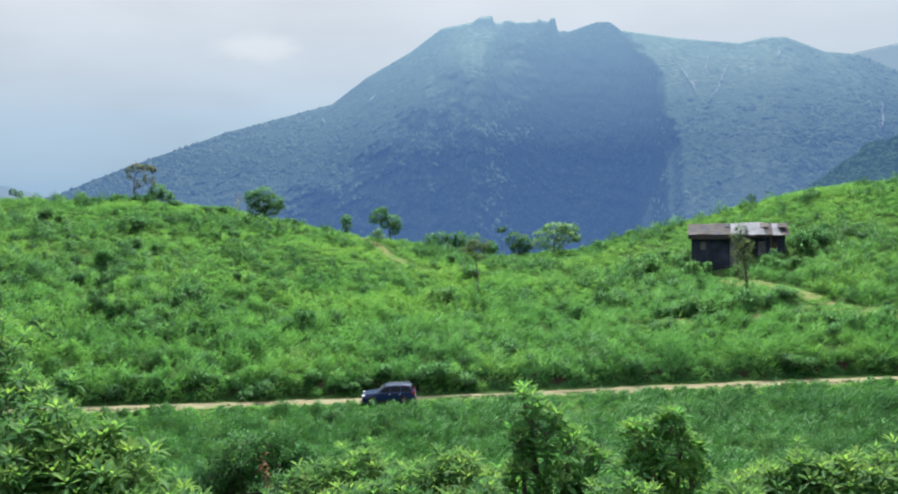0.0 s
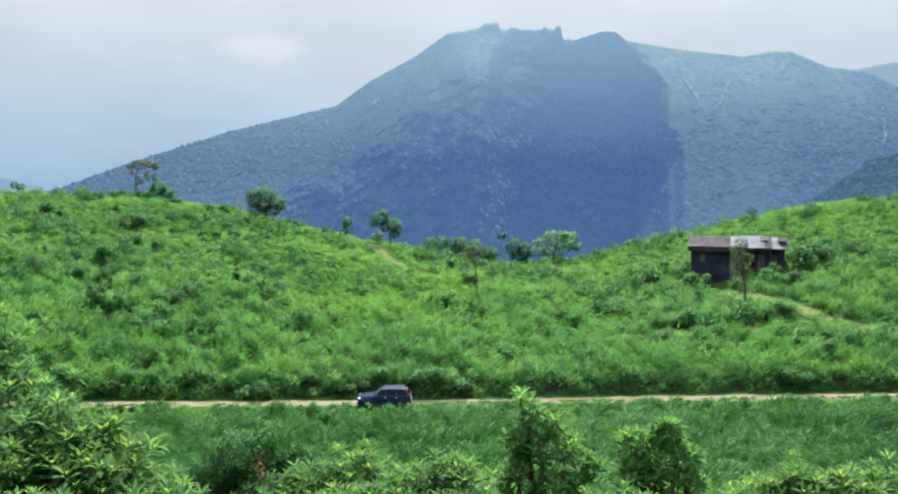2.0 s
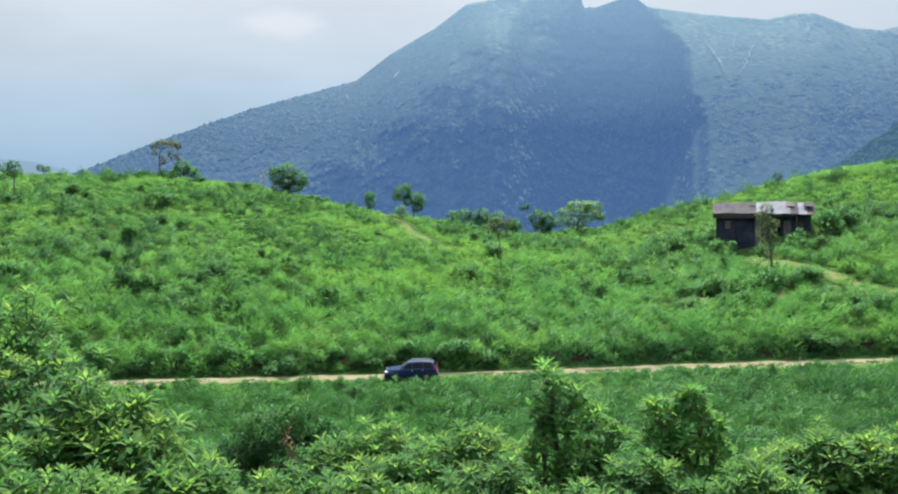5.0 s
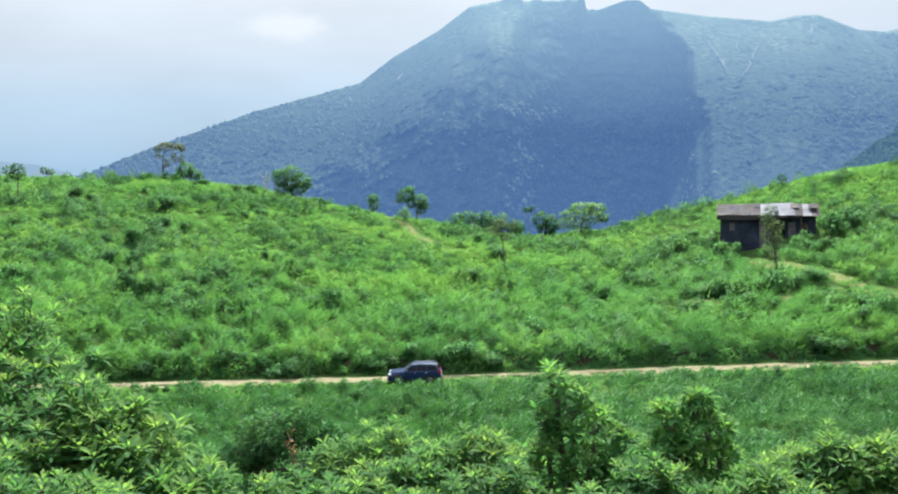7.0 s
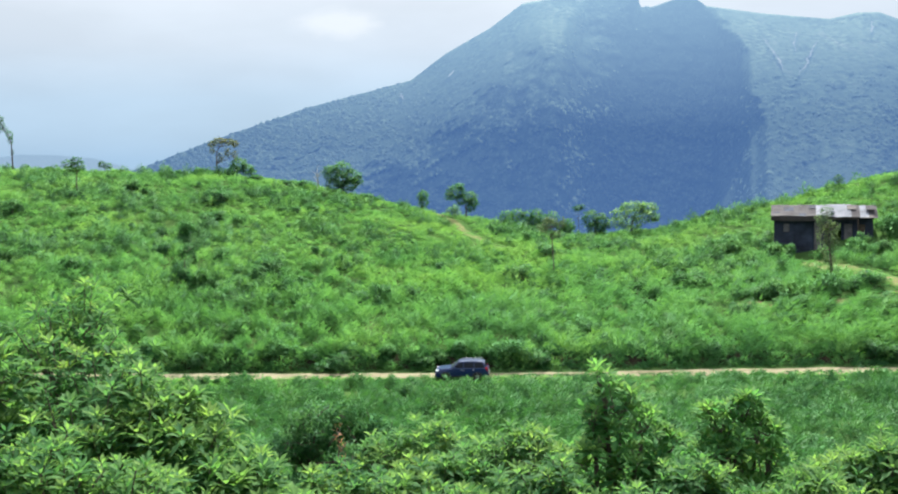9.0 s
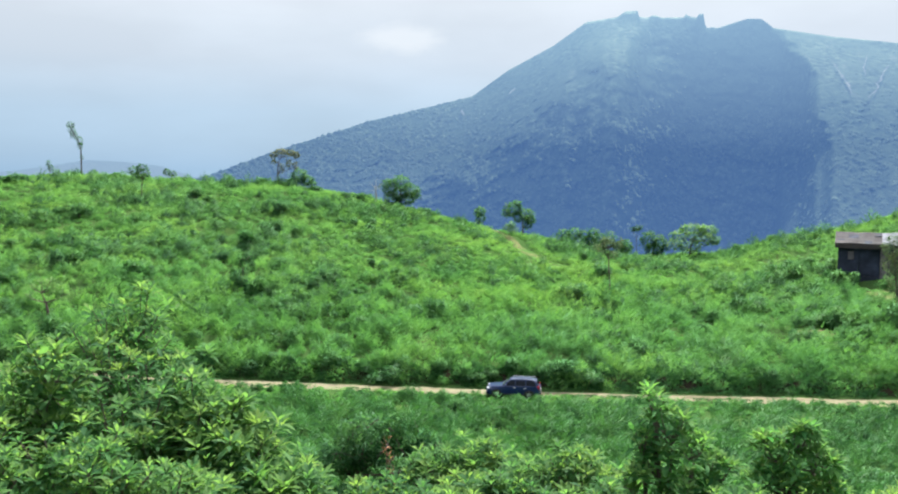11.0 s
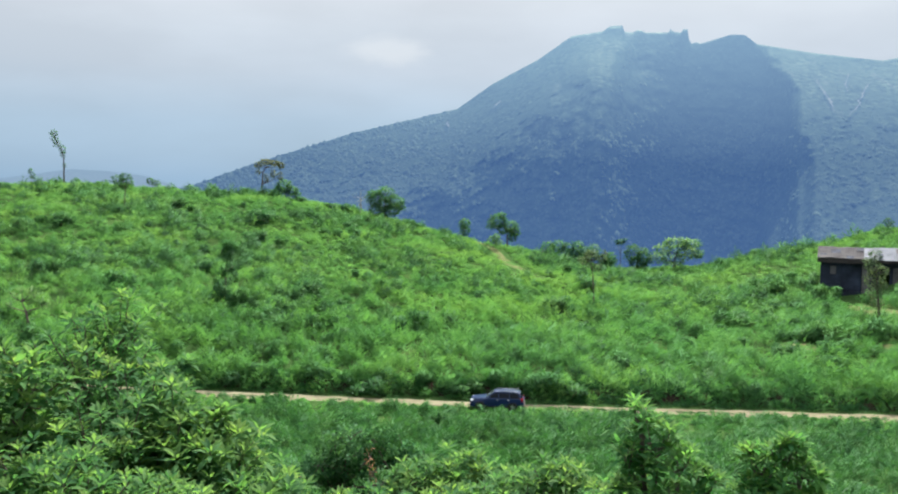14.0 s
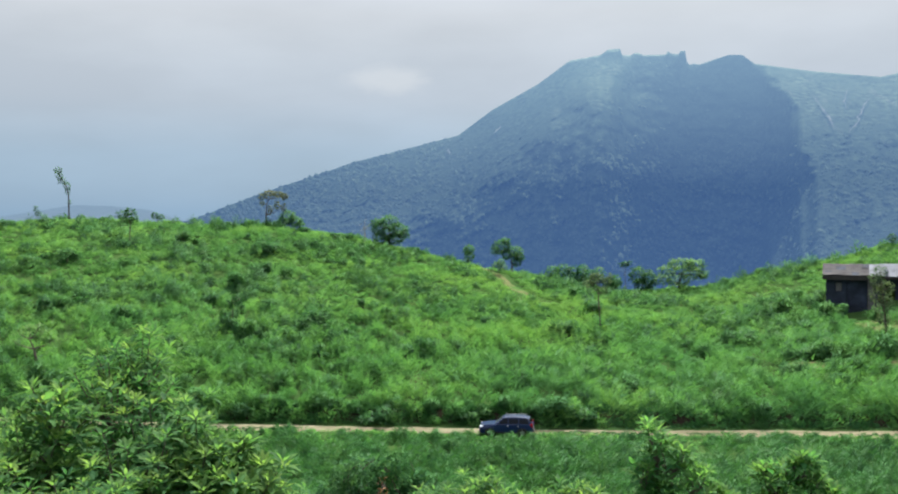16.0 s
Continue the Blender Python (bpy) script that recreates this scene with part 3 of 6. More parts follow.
        shift = rng.normal(size=(m, 1)) * width * 0.25
        v = np.concatenate([pts + (shift - half) * (1, 0, 0) + (0, -9, 4), pts + (shift + half) * (1, 0, 0) + (0, -9, 4)])
        i = np.arange(m - 1)
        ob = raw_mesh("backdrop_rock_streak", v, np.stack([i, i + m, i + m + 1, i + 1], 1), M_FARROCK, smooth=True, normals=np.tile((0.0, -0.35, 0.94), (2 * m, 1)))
        tagged(ob, "pale streak of bare rock on the far mountain", "rock face", kind="structure")


main_mountain()
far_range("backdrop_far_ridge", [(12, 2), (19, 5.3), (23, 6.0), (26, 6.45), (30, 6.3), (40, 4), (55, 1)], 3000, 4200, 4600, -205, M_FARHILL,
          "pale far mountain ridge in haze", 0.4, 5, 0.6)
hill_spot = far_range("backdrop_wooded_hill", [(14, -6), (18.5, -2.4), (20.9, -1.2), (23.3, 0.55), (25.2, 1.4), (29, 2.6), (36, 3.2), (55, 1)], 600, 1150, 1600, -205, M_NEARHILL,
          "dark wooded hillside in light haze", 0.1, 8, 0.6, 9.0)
rng_hill = np.random.default_rng(78)
hill_a = rng_hill.uniform(19, 31, 2600)
hill_e = rng_hill.uniform(-3.5, np.interp(hill_a, (18.5, 20.9, 23.3, 25.2, 29, 36), (-2.4, -1.2, 0.55, 1.4, 2.6, 3.2)) + 0.05)
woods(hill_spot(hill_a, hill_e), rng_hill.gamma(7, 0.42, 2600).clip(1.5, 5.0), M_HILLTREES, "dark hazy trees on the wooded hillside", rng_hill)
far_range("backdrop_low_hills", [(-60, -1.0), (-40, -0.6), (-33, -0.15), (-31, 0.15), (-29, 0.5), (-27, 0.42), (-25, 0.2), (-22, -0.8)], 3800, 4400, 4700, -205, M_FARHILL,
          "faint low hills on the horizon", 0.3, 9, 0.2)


# ---- grass and undergrowth ----
def clear_of(x, y, line, half):
    """True where x, y lie farther than half from a line."""
    pts = np.array(line, float)
    best = np.full(len(x), 1e9)
    for (ax, ay), (bx, by) in zip(pts[:-1], pts[1:]):
        dx, dy = bx - ax, by - ay
        t = np.clip(((x - ax) * dx + (y - ay) * dy) / (dx * dx + dy * dy), 0, 1)
        best = np.minimum(best, np.hypot(x - ax - t * dx, y - ay - t * dy))
    return best > half


HOUSE_AT, HOUSE_YAW = (30.85, 101.6), radians(-15)


def off_house(x, y, margin=0.2):
    dx, dy = x - HOUSE_AT[0], y - HOUSE_AT[1]
    c, s = math.cos(HOUSE_YAW), math.sin(HOUSE_YAW)
    yard = (np.abs(c * dx + s * dy + 2.1) < 1.5) & (-s * dx + c * dy > -6.0) & (-s * dx + c * dy < 0)
    return ~yard & ((np.abs(c * dx + s * dy) > 5.4 + margin) | (np.abs(-s * dx + c * dy + 0.45) > 3.05 + margin))


def scatter(n, x_span, y_span, rng, paths=True, extra=0.0):
    """Random places on the ground inside the wedge that the hill fills, off road, tracks and house."""
    y = rng.uniform(*y_span, n)
    x = rng.uniform(*x_span, n)
    ok = (x > -0.80 * y - 6) & (x < 0.62 * y + 6) & off_house(x, y)
    ry = np.interp(x, _xs, ROAD_Y)
    ok &= (y - ry > 1.25) | (y - ry < -1.3)
    ok &= (np.abs(x - CAR_X) > 2.6) | (y > 72) | (y < 67.7)
    if paths:
        for line, half in ((TRACK_LINE, 1.2), (TERRACE_LINE, 1.35), (PATH_LINE, 1.2)):
            ok &= clear_of(x, y, line, half + extra)
    return x[ok], y[ok]


def tufts(name, x, y, size, per, leaf_len, leaf_wide, material, label, category, rng, upright=0.7, flat=0.7):
    """Many low mounds of fine growth: each a dome set with narrow pointed blades."""
    n = len(x)
    z = surface(x, y)
    size = size * np.interp(y, (108, 128), (1.0, 0.85))
    own = np.repeat(np.arange(n), per)
    m = len(own)
    gust = 2.2 * np.sin(x * 0.11 + 1.3 * np.sin(y * 0.13)) + rng.normal(size=n) * 0.6
    d = unit(rng.normal(size=(m, 3)))
    d[:, 2] = np.abs(d[:, 2])
    k = rng.uniform(0.15, 1.0, m) ** 0.5
    s = size[own]
    lean = np.stack([np.cos(gust), np.sin(gust)], 1)[own] * 0.42
    base = np.stack([x[own], y[own], z[own] - 0.05], 1) + d * np.stack([s * 0.5, s * 0.5, s * 0.5 * flat], 1) * k[:, None]
    way = unit(d * 0.75 + rng.normal(size=(m, 3)) * 0.4 + np.concatenate([lean, np.full((m, 1), upright)], 1))
    side = unit(np.cross(way, d + (0, 0, 0.3) + rng.normal(size=(m, 3)) * 0.45)) * (leaf_wide * rng.uniform(0.6, 1.5, m) / 2)[:, None]
    tip = base + way * (leaf_len * rng.uniform(0.6, 1.4, m) * (0.6 + 0.4 * s))[:, None]
    v = np.stack([base - side, base + side, tip], 1).reshape(-1, 3)
    ob = raw_mesh(name, v, np.arange(3 * m).reshape(-1, 3), material)
    return tagged(ob, label, category, kind="stuff")


def tussocks(name, x, y, size, per, tall, leaf_wide, material, label, category, rng, blade=1.0):
    """Rounded mounds of tall fine grass: arching blades that shade together as one soft mass."""
    n = len(x)
    z = surface(x, y)
    own = np.repeat(np.arange(n), per)
    m = len(own)
    s = size[own]
    turn = rng.uniform(0, 2 * math.pi, m)
    out = rng.uniform(0, 1, m) ** 0.55
    gust = 0.9 * np.sin(x * 0.09 + 1.3 * np.sin(y * 0.11)) - 0.5 + rng.normal(size=n) * 0.5
    flat = np.stack([np.cos(turn), np.sin(turn)], 1)
    rim = 1 + 0.25 * np.sin(turn * 3 + own * 1.7) + 0.15 * np.sin(turn * 5 + own * 0.9)
    foot = np.stack([x[own], y[own]], 1) + flat * (s * 0.42 * out * rim)[:, None]
    rise = np.broadcast_to(tall, (n,))[own] * s * (1 - 0.85 * out ** 2) * rng.uniform(0.85, 1.15, m)
    base = np.concatenate([foot, (z[own] - 0.06 + rise * rng.uniform(0.35, 0.95, m))[:, None]], 1)
    lean = flat * (0.2 + 0.8 * out)[:, None] + np.stack([np.cos(gust), np.sin(gust)], 1)[own] * 0.4 + rng.normal(size=(m, 2)) * 0.5
    way = unit(np.concatenate([lean, rng.uniform(0.4, 1.0, (m, 1))], 1))
    length = blade * (0.2 + 0.18 * s) * rng.uniform(0.7, 1.25, m)
    side = unit(np.cross(way, np.concatenate([rng.normal(size=(m, 2)), np.full((m, 1), 0.2)], 1))) * (leaf_wide * rng.uniform(0.6, 1.4, m) / 2)[:, None]
    tip = base + way * length[:, None]
    mass = unit(np.concatenate([flat * (out * 0.95)[:, None], np.full((m, 1), 0.45)], 1) + rng.normal(size=(m, 3)) * 0.15)
    ob = raw_mesh(name, np.stack([base - side, base + side, tip], 1).reshape(-1, 3), np.arange(3 * m).reshape(-1, 3), material, smooth=True, normals=np.repeat(mass, 3, 0))
    return tagged(ob, label, category, kind="stuff")


def drift_at(x, y):
    """Where the growth is thicker and darker, in long drifts."""
    return np.sin(x * 0.21 + 2.0 * np.sin(y * 0.17)) + np.sin(y * 0.33 + 1.7 * np.sin(x * 0.12 + 1))


def low_by_road(x, y):
    return np.interp(np.interp(x, _xs, ROAD_Y) - y, (1.3, 2.4, 6.0), (0.28, 0.5, 1.0))


def undergrowth():
    rng = np.random.default_rng(21)
    # lush mounds low on the hill, shorter and smoother grass high up
    x, y = scatter(20000, (-112, 88), (71.6, 137), rng, True, 0.25)
    high = np.interp(y + 0.12 * np.abs(x - 8), (88, 108), (0, 1))
    size = rng.gamma(7, 0.175, len(x)).clip(0.6, 2.2) * (1.35 - 0.4 * high)
    lush = rng.uniform(0.1, 0.9, len(x)) > high
    # the lush mounds are large and stand apart, with low shaded growth between them
    spare = ~lush | (rng.uniform(size=len(x)) < 0.62)
    x, y, high, size, lush = (q[spare] for q in (x, y, high, size, lush))
    for name, who, wide, mat, label in (("hill_grass", lush, 0.06, M_LUSH, "lush green mounds of grass low on the hillside"), ("upper_grass", ~lush, 0.065, M_GRASS, "short yellow-green grass high on the hillside")):
        tussocks(name, x[who], y[who], size[who], 140 if wide < 0.063 else 62, 0.74 - 0.38 * high[who], wide, mat, label, "grass", rng, 0.85)
    x, y = scatter(3400, (-112, 88), (73.5, 134), rng, True, 0.4)
    weedy = drift_at(x, y) + rng.normal(size=len(x)) * 0.9 > np.interp(y, (85, 110), (-0.4, 0.9))
    x, y = x[weedy], y[weedy]
    tussocks("hill_weeds", x, y, rng.gamma(7, 0.20, len(x)).clip(0.7, 2.3), 110, 0.85, 0.08, M_MOUND, "rounded clumps of green weeds on the hillside", "weeds", rng)
    # small dark scrub: strewn singly high up, in thickening drifts lower down
    x, y = scatter(6000, (-112, 88), (73.5, 133), rng, True, 0.6)
    thick = drift_at(x, y) + rng.normal(size=len(x)) * np.interp(y, (85, 105), (0.8, 1.6)) > np.interp(x, (-40, -22, -5, 12), (0.5, 0.4, 1.35, 1.0)) + np.interp(y, (85, 105), (0, 0.5))
    x, y = x[thick], y[thick]
    tussocks("hill_scrub", x, y, rng.gamma(5, 0.22, len(x)).clip(0.5, 2.0), 130, 0.95, 0.075, M_SCRUB, "small dark green scrub clumps over the hillside", "scrub", rng)
    x, y = scatter(30000, (-80, 60), (71.5, 73.2), rng)
    tufts("bank_weeds", x[:1900], y[:1900], rng.gamma(6, 0.12, 1900).clip(0.3, 1.2), 50, 0.34, 0.07, M_SHRUB, "dark weeds hanging over the road bank", "weeds", rng, 0.1, 1.0)
    x = rng.uniform(-70, 60, 900)
    x = x[(np.sin(x * 0.7) + np.sin(x * 0.23 + 1) > -0.3) & (np.abs(x - CAR_X) > 3)]
    y = np.interp(x, _xs, ROAD_Y) - 0.75 + rng.normal(size=len(x)) * 0.16
    tufts("road_grass", x, y, rng.uniform(0.2, 0.5, len(x)), 24, 0.22, 0.04, M_VERGE, "thin grass between the wheel tracks of the road", "grass", rng, 0.9, 0.7)
    # grass that grows back over the tracks, but for bare patches
    for name, line, count in (("track_grass", TRACK_LINE, 480), ("terrace_grass", TERRACE_LINE, 220)):
        pts = np.array(line, float)
        d = np.r_[0, np.cumsum(np.hypot(*np.diff(pts, axis=0).T))]
        t = rng.uniform(0, min(d[-1], 34), count)
        x, y = (np.interp(t, d, pts[:, c]) + rng.normal(size=count) * 0.75 for c in (0, 1))
        grown = np.sin(t * 1.1) + np.sin(t * 0.43 + 1) + np.hypot(x - np.interp(t, d, pts[:, 0]), y - np.interp(t, d, pts[:, 1])) * 0.9 + rng.normal(size=count) * 0.5 > 0.5
        grown &= off_house(x, y, 0.3)
        x, y = x[grown], y[grown]
        tussocks(name, x, y, rng.uniform(0.3, 0.8, len(x)), 36, 0.4, 0.045, M_GRASS, "short worn grass growing over the dirt track", "grass", rng, 0.6)
    # short grass along the road's lower edge
    x = rng.uniform(-75, 62, 2600)
    y = np.interp(x, _xs, ROAD_Y) - rng.uniform(1.15, 4.2, len(x))
    tussocks("edge_grass", x, y, rng.uniform(0.3, 0.75, len(x)), 34, 0.45, 0.045, M_LUSH, "short green grass along the road's edge", "grass", rng, 0.6)
    # below the road: tall grass in mounds, with darker weeds between
    x, y = scatter(2700, (-70, 55), (40, 68.9), rng)
    tussocks("verge_grass", x, y, rng.gamma(7, 0.26, len(x)).clip(0.7, 3.0) * low_by_road(x, y), 240, 0.66, 0.055, M_SHRUB, "tall green grass in mounds below the road", "grass", rng, 0.6)
    x, y = scatter(3000, (-70, 55), (40, 68.4), rng)
    weedy = np.sin(x * 0.31 + 1.5 * np.sin(y * 0.4)) + np.sin(y * 0.55 + 1.1 * np.sin(x * 0.23)) + rng.normal(size=len(x)) * 0.7 > 0.25
    x, y = x[weedy], y[weedy]
    tussocks("verge_weeds", x, y, rng.gamma(6, 0.24, len(x)).clip(0.6, 2.4) * low_by_road(x, y), 130, 0.85, 0.055, M_VERGE, "dark green clumps of weeds below the road", "weeds", rng, 0.75)
    x, y = scatter(2600, (-34, 28), (3, 40), rng, False)
    tufts("slope_grass", x, y, rng.gamma(6, 0.13, len(x)).clip(0.3, 1.3), 40, 0.4, 0.03, M_VERGE, "deep green grass on the near slope", "grass", rng, 1.0, 0.9)


undergrowth()


# ---- shrubs and trees ----
def leaf_cloud(blobs, count, leaf_len, leaf_wide, rng, outward=0.8, lift=0.6):
    """Leaves in clumps: blobs are (centre, radii); most leaves sit near the outside and point out and up."""
    weights = np.array([r[0] * r[1] * r[2] for _, r in blobs]) ** 0.7
    pick = rng.choice(len(blobs), count, p=weights / weights.sum())
    c = np.array([b[0] for b in blobs], float)[pick]
    rad = np.array([b[1] for b in blobs], float)[pick]
    d = unit(rng.normal(size=(count, 3)))
    k = rng.uniform(0.25, 1.0, count) ** 0.45
    lump = 1 + 0.28 * np.sin(d[:, 0] * 5.1 + c[:, 0] * 7) * np.sin(d[:, 1] * 4.7 + c[:, 1] * 5) * np.sin(d[:, 2] * 5.7 + 1)
    base = c + d * rad * (k * lump)[:, None]
    way = unit(d * outward + rng.normal(size=(count, 3)) * 0.55 + (0, 0, 0.25))
    mass = unit(d * (0.6 / rad) * rad.mean(axis=1, keepdims=True) + way * 0.3 + (0, 0, lift) + rng.normal(size=(count, 3)) * 0.3)
    return *blades(base, way, leaf_len * rng.uniform(0.7, 1.35, count), leaf_wide * rng.uniform(0.7, 1.3, count), rng.uniform(0.0, 0.4, count), rng), np.repeat(mass, 4, 0)


def thing(name, x, y, z, turn=0.0, size=1.0):
    ob = new(name)
    ob.empty_display_size = 0.3
    ob.matrix_basis = pose(x, y, z, 0, 0, turn) @ Matrix.Scale(size, 4)
    return ob


def shrub_kind(seed, material, leaf_len=0.15, leaf_wide=0.07, count=620):
    """One metre tall shrub: a few stems under an uneven crown of leaf clumps."""
    rng = np.random.default_rng(seed)
    blobs = []
    for k in range(rng.integers(4, 8)):
        a, d = rng.uniform(0, 6.28), rng.uniform(0.1, 0.48)
        s = rng.uniform(0.2, 0.36)
        blobs.append(((d * math.cos(a), d * math.sin(a), rng.uniform(0.3, 0.72)), (s, s, s * rng.uniform(0.7, 1.05))))
    ob = thing("shrub", 0, 0, 0)
    stems = join([tube([(0, 0, -0.15), (b[0][0] * 0.4, b[0][1] * 0.4, b[0][2] * 0.5), b[0]], (0.03, 0.02, 0.008), 5) for b in blobs])
    raw_mesh("stem", *stems, M_BARK, ob)
    v, f, mass = leaf_cloud(blobs, count, leaf_len, leaf_wide, rng)
    raw_mesh("crown", v, f, material, ob, True, mass)
    return ob


def plant(kind, x, y, size, rng, wide=1.0, label="", group=""):
    m = pose(x, y, float(surface(x, y)) - 0.05, 0, 0, rng.uniform(0, 360)) @ Matrix.Diagonal((size * wide, size * wide, size, 1))
    ob = copy_thing(kind, m)
    return tagged(ob, label, "shrub", group)


def shrubs():
    rng = np.random.default_rng(5)
    dark = [shrub_kind(s, M_DARKLEAF if s % 2 else M_SHRUB) for s in range(31, 39)]
    pale = [shrub_kind(s, M_MOUND) for s in range(61, 65)]
    # larger shrubs on the open hill: x, y, width
    open_hill = [(-50.1, 117.5, 2.3), (-48.1, 116.8, 1.7), (-42.1, 104.9, 1.8), (-36.4, 100.3, 2.6), (-38.1, 94.4, 1.4), (-31.1, 93.1, 2.4),
                 (-33.6, 90.5, 2.3), (-31.1, 86.3, 3.3), (-34.3, 83.2, 1.3), (-27.7, 82.1, 3.2), (-25.1, 90.6, 2.9), (-21.8, 96.9, 1.5),
                 (-17.6, 93.4, 2.6), (-24.5, 76.5, 2.0), (-19.0, 80.4, 2.0), (-15.2, 102.4, 1.5), (-8.7, 95.4, 1.5), (-3.3, 98.8, 1.1),
                 (-0.6, 93.1, 2.4), (2.5, 94.6, 1.3), (0.9, 85.2, 2.3), (-13.5, 84.2, 3.1), (-10.5, 85.4, 2.1), (-5.3, 85.7, 1.6)]
    by_house = [(0.8, 78.8, 1.7), (3.6, 77.5, 2.4), (11.9, 102.9, 0.8), (11.7, 87.9, 2.2), (19.7, 101.6, 2.5), (22.0, 101.2, 3.0), (17.5, 82.0, 1.6),
                (21.7, 84.6, 3.0), (16.0, 91.2, 2.8), (25.7, 84.9, 3.2), (30.2, 85.4, 2.2), (29.4, 79.4, 2.6), (31.3, 79.4, 1.8), (31.6, 95.0, 2.7),
                (34.4, 95.0, 2.4), (28.6, 95.2, 1.9), (25.2, 98.6, 2.3), (22.5, 95.2, 2.4), (21.2, 77.8, 2.0), (36.6, 80.2, 2.0),
                (32.7, 78.1, 2.6), (14.1, 86.4, 1.8), (7.8, 77.1, 1.9), (37.2, 99.0, 3.8), (39.0, 99.6, 3.6), (36.6, 97.6, 2.6), (26.0, 98.7, 3.0), (24.4, 97.8, 3.2), (33.2, 97.6, 1.8)]
    far_side = [(-59.4, 105.2, 2.6), (-51.7, 104.4, 1.8), (-50.3, 92.3, 3.2), (-43.5, 88.2, 2.4), (-47.2, 97.2, 1.4), (-58.1, 95.0, 2.0),
                (-53.0, 89.8, 3.2), (-34.7, 83.5, 1.3), (-55.3, 111.6, 2.0), (-55.9, 84.3, 2.5), (-61.1, 94.4, 2.0), (-55.5, 96.3, 1.7), (-38.1, 94.3, 1.2), (-44.9, 75.5, 3.0)]
    for spots, label in ((open_hill, "dark green bushy shrub in the hill grass"), (by_house, "leafy green shrub growing near the old shed"), (far_side, "dark green shrub on the upper grass slope")):
        for k, (x, y, w) in enumerate(spots):
            kinds = pale if spots is by_house and k % 2 else dark
            plant(kinds[k % len(kinds)], x, y, w * rng.uniform(0.62, 0.82), rng, rng.uniform(0.8, 1.05), label, "hill shrubs")
            if w > 2.1:
                turn = rng.uniform(0, 6.28)
                plant(kinds[(k + 3) % len(kinds)], x + 0.5 * w * math.cos(turn), y + 0.45 * w * math.sin(turn), w * rng.uniform(0.5, 0.65), rng, rng.uniform(0.8, 1.05), label, "hill shrubs")
    # a ragged hedge of shrubs on the bank above the road
    for x in np.arange(-62, 54, 1.5):
        if x > -8 and rng.uniform() < 0.55:
            continue
        plant((dark[::2] + pale)[rng.integers(8)], x + rng.uniform(-0.6, 0.6), 71.95 + rng.uniform(-0.05, 1.4), rng.uniform(0.6, 1.55), rng, rng.uniform(1.1, 1.6), "low dark shrub on the bank above the road", "bank shrubs")
    # small ones strewn in loose drifts over the slope
    x, y = scatter(60, (-80, 50), (78, 126), rng)
    for a, b in zip(x[:26], y[:26]):
        for _ in range(rng.integers(1, 5)):
            plant(dark[rng.integers(8)], a + rng.normal() * 1.7, min(b + rng.normal() * 1.5, 130), rng.gamma(4, 0.17) + 0.45, rng, rng.uniform(0.9, 1.3), "small green shrub in the hill grass", "hill shrubs")
    # thickets: low on the western slope, and on the terraces below the shed
    for cx, cy, sx, sy, count in ((-25.5, 85.0, 4.5, 5.0, 26), (-34.0, 92.0, 4.0, 5.0, 14), (22.0, 85.4, 6.0, 0.9, 14), (24.0, 81.0, 7.0, 0.7, 12), (34.0, 78.5, 4.0, 1.0, 10), (20.0, 93.0, 4.0, 3.0, 12)):
        for _ in range(count):
            x1, y1 = cx + rng.normal() * sx, cy + rng.normal() * sy
            if off_house(np.array([x1]), np.array([y1]), 0.8)[0] and clear_of(np.array([x1]), np.array([y1]), TRACK_LINE + TERRACE_LINE[::-1], 1.5)[0]:
                plant((dark[::2] + dark[::2] + pale if cx > 0 else dark)[rng.integers(8)], x1, y1, rng.uniform(0.75, 1.6), rng, rng.uniform(0.85, 1.2), "small green shrub in the hill grass", "hill shrubs")
    # a few along the crest
    for x, y in ((-33.5, 131.5), (-31.8, 131.8), (-22.5, 131.0), (-20.8, 130.6), (-18.6, 130.2), (-16.6, 129.6), (-38.2, 132.2), (-46.0, 132.8), (-49.5, 132.6), (-64.0, 131.0), (-68.0, 130.5)):
        plant(dark[rng.integers(8)], x, y, rng.uniform(0.8, 1.35), rng, rng.uniform(1.2, 1.8), "low dark shrub on the hill crest", "hill shrubs")
    # scrub below the road
    x, y = scatter(120, (-50, 45), (40, 66), rng)
    for a, b in zip(x[:34], y[:34]):
        plant(dark[rng.integers(8)], a, b, rng.uniform(0.7, 1.4), rng, 1.4, "dark green scrub below the road", "verge shrubs")
    for k in dark + pale:
        for o in (*k.children_recursive, k):
            bpy.data.objects.remove(o)


shrubs()


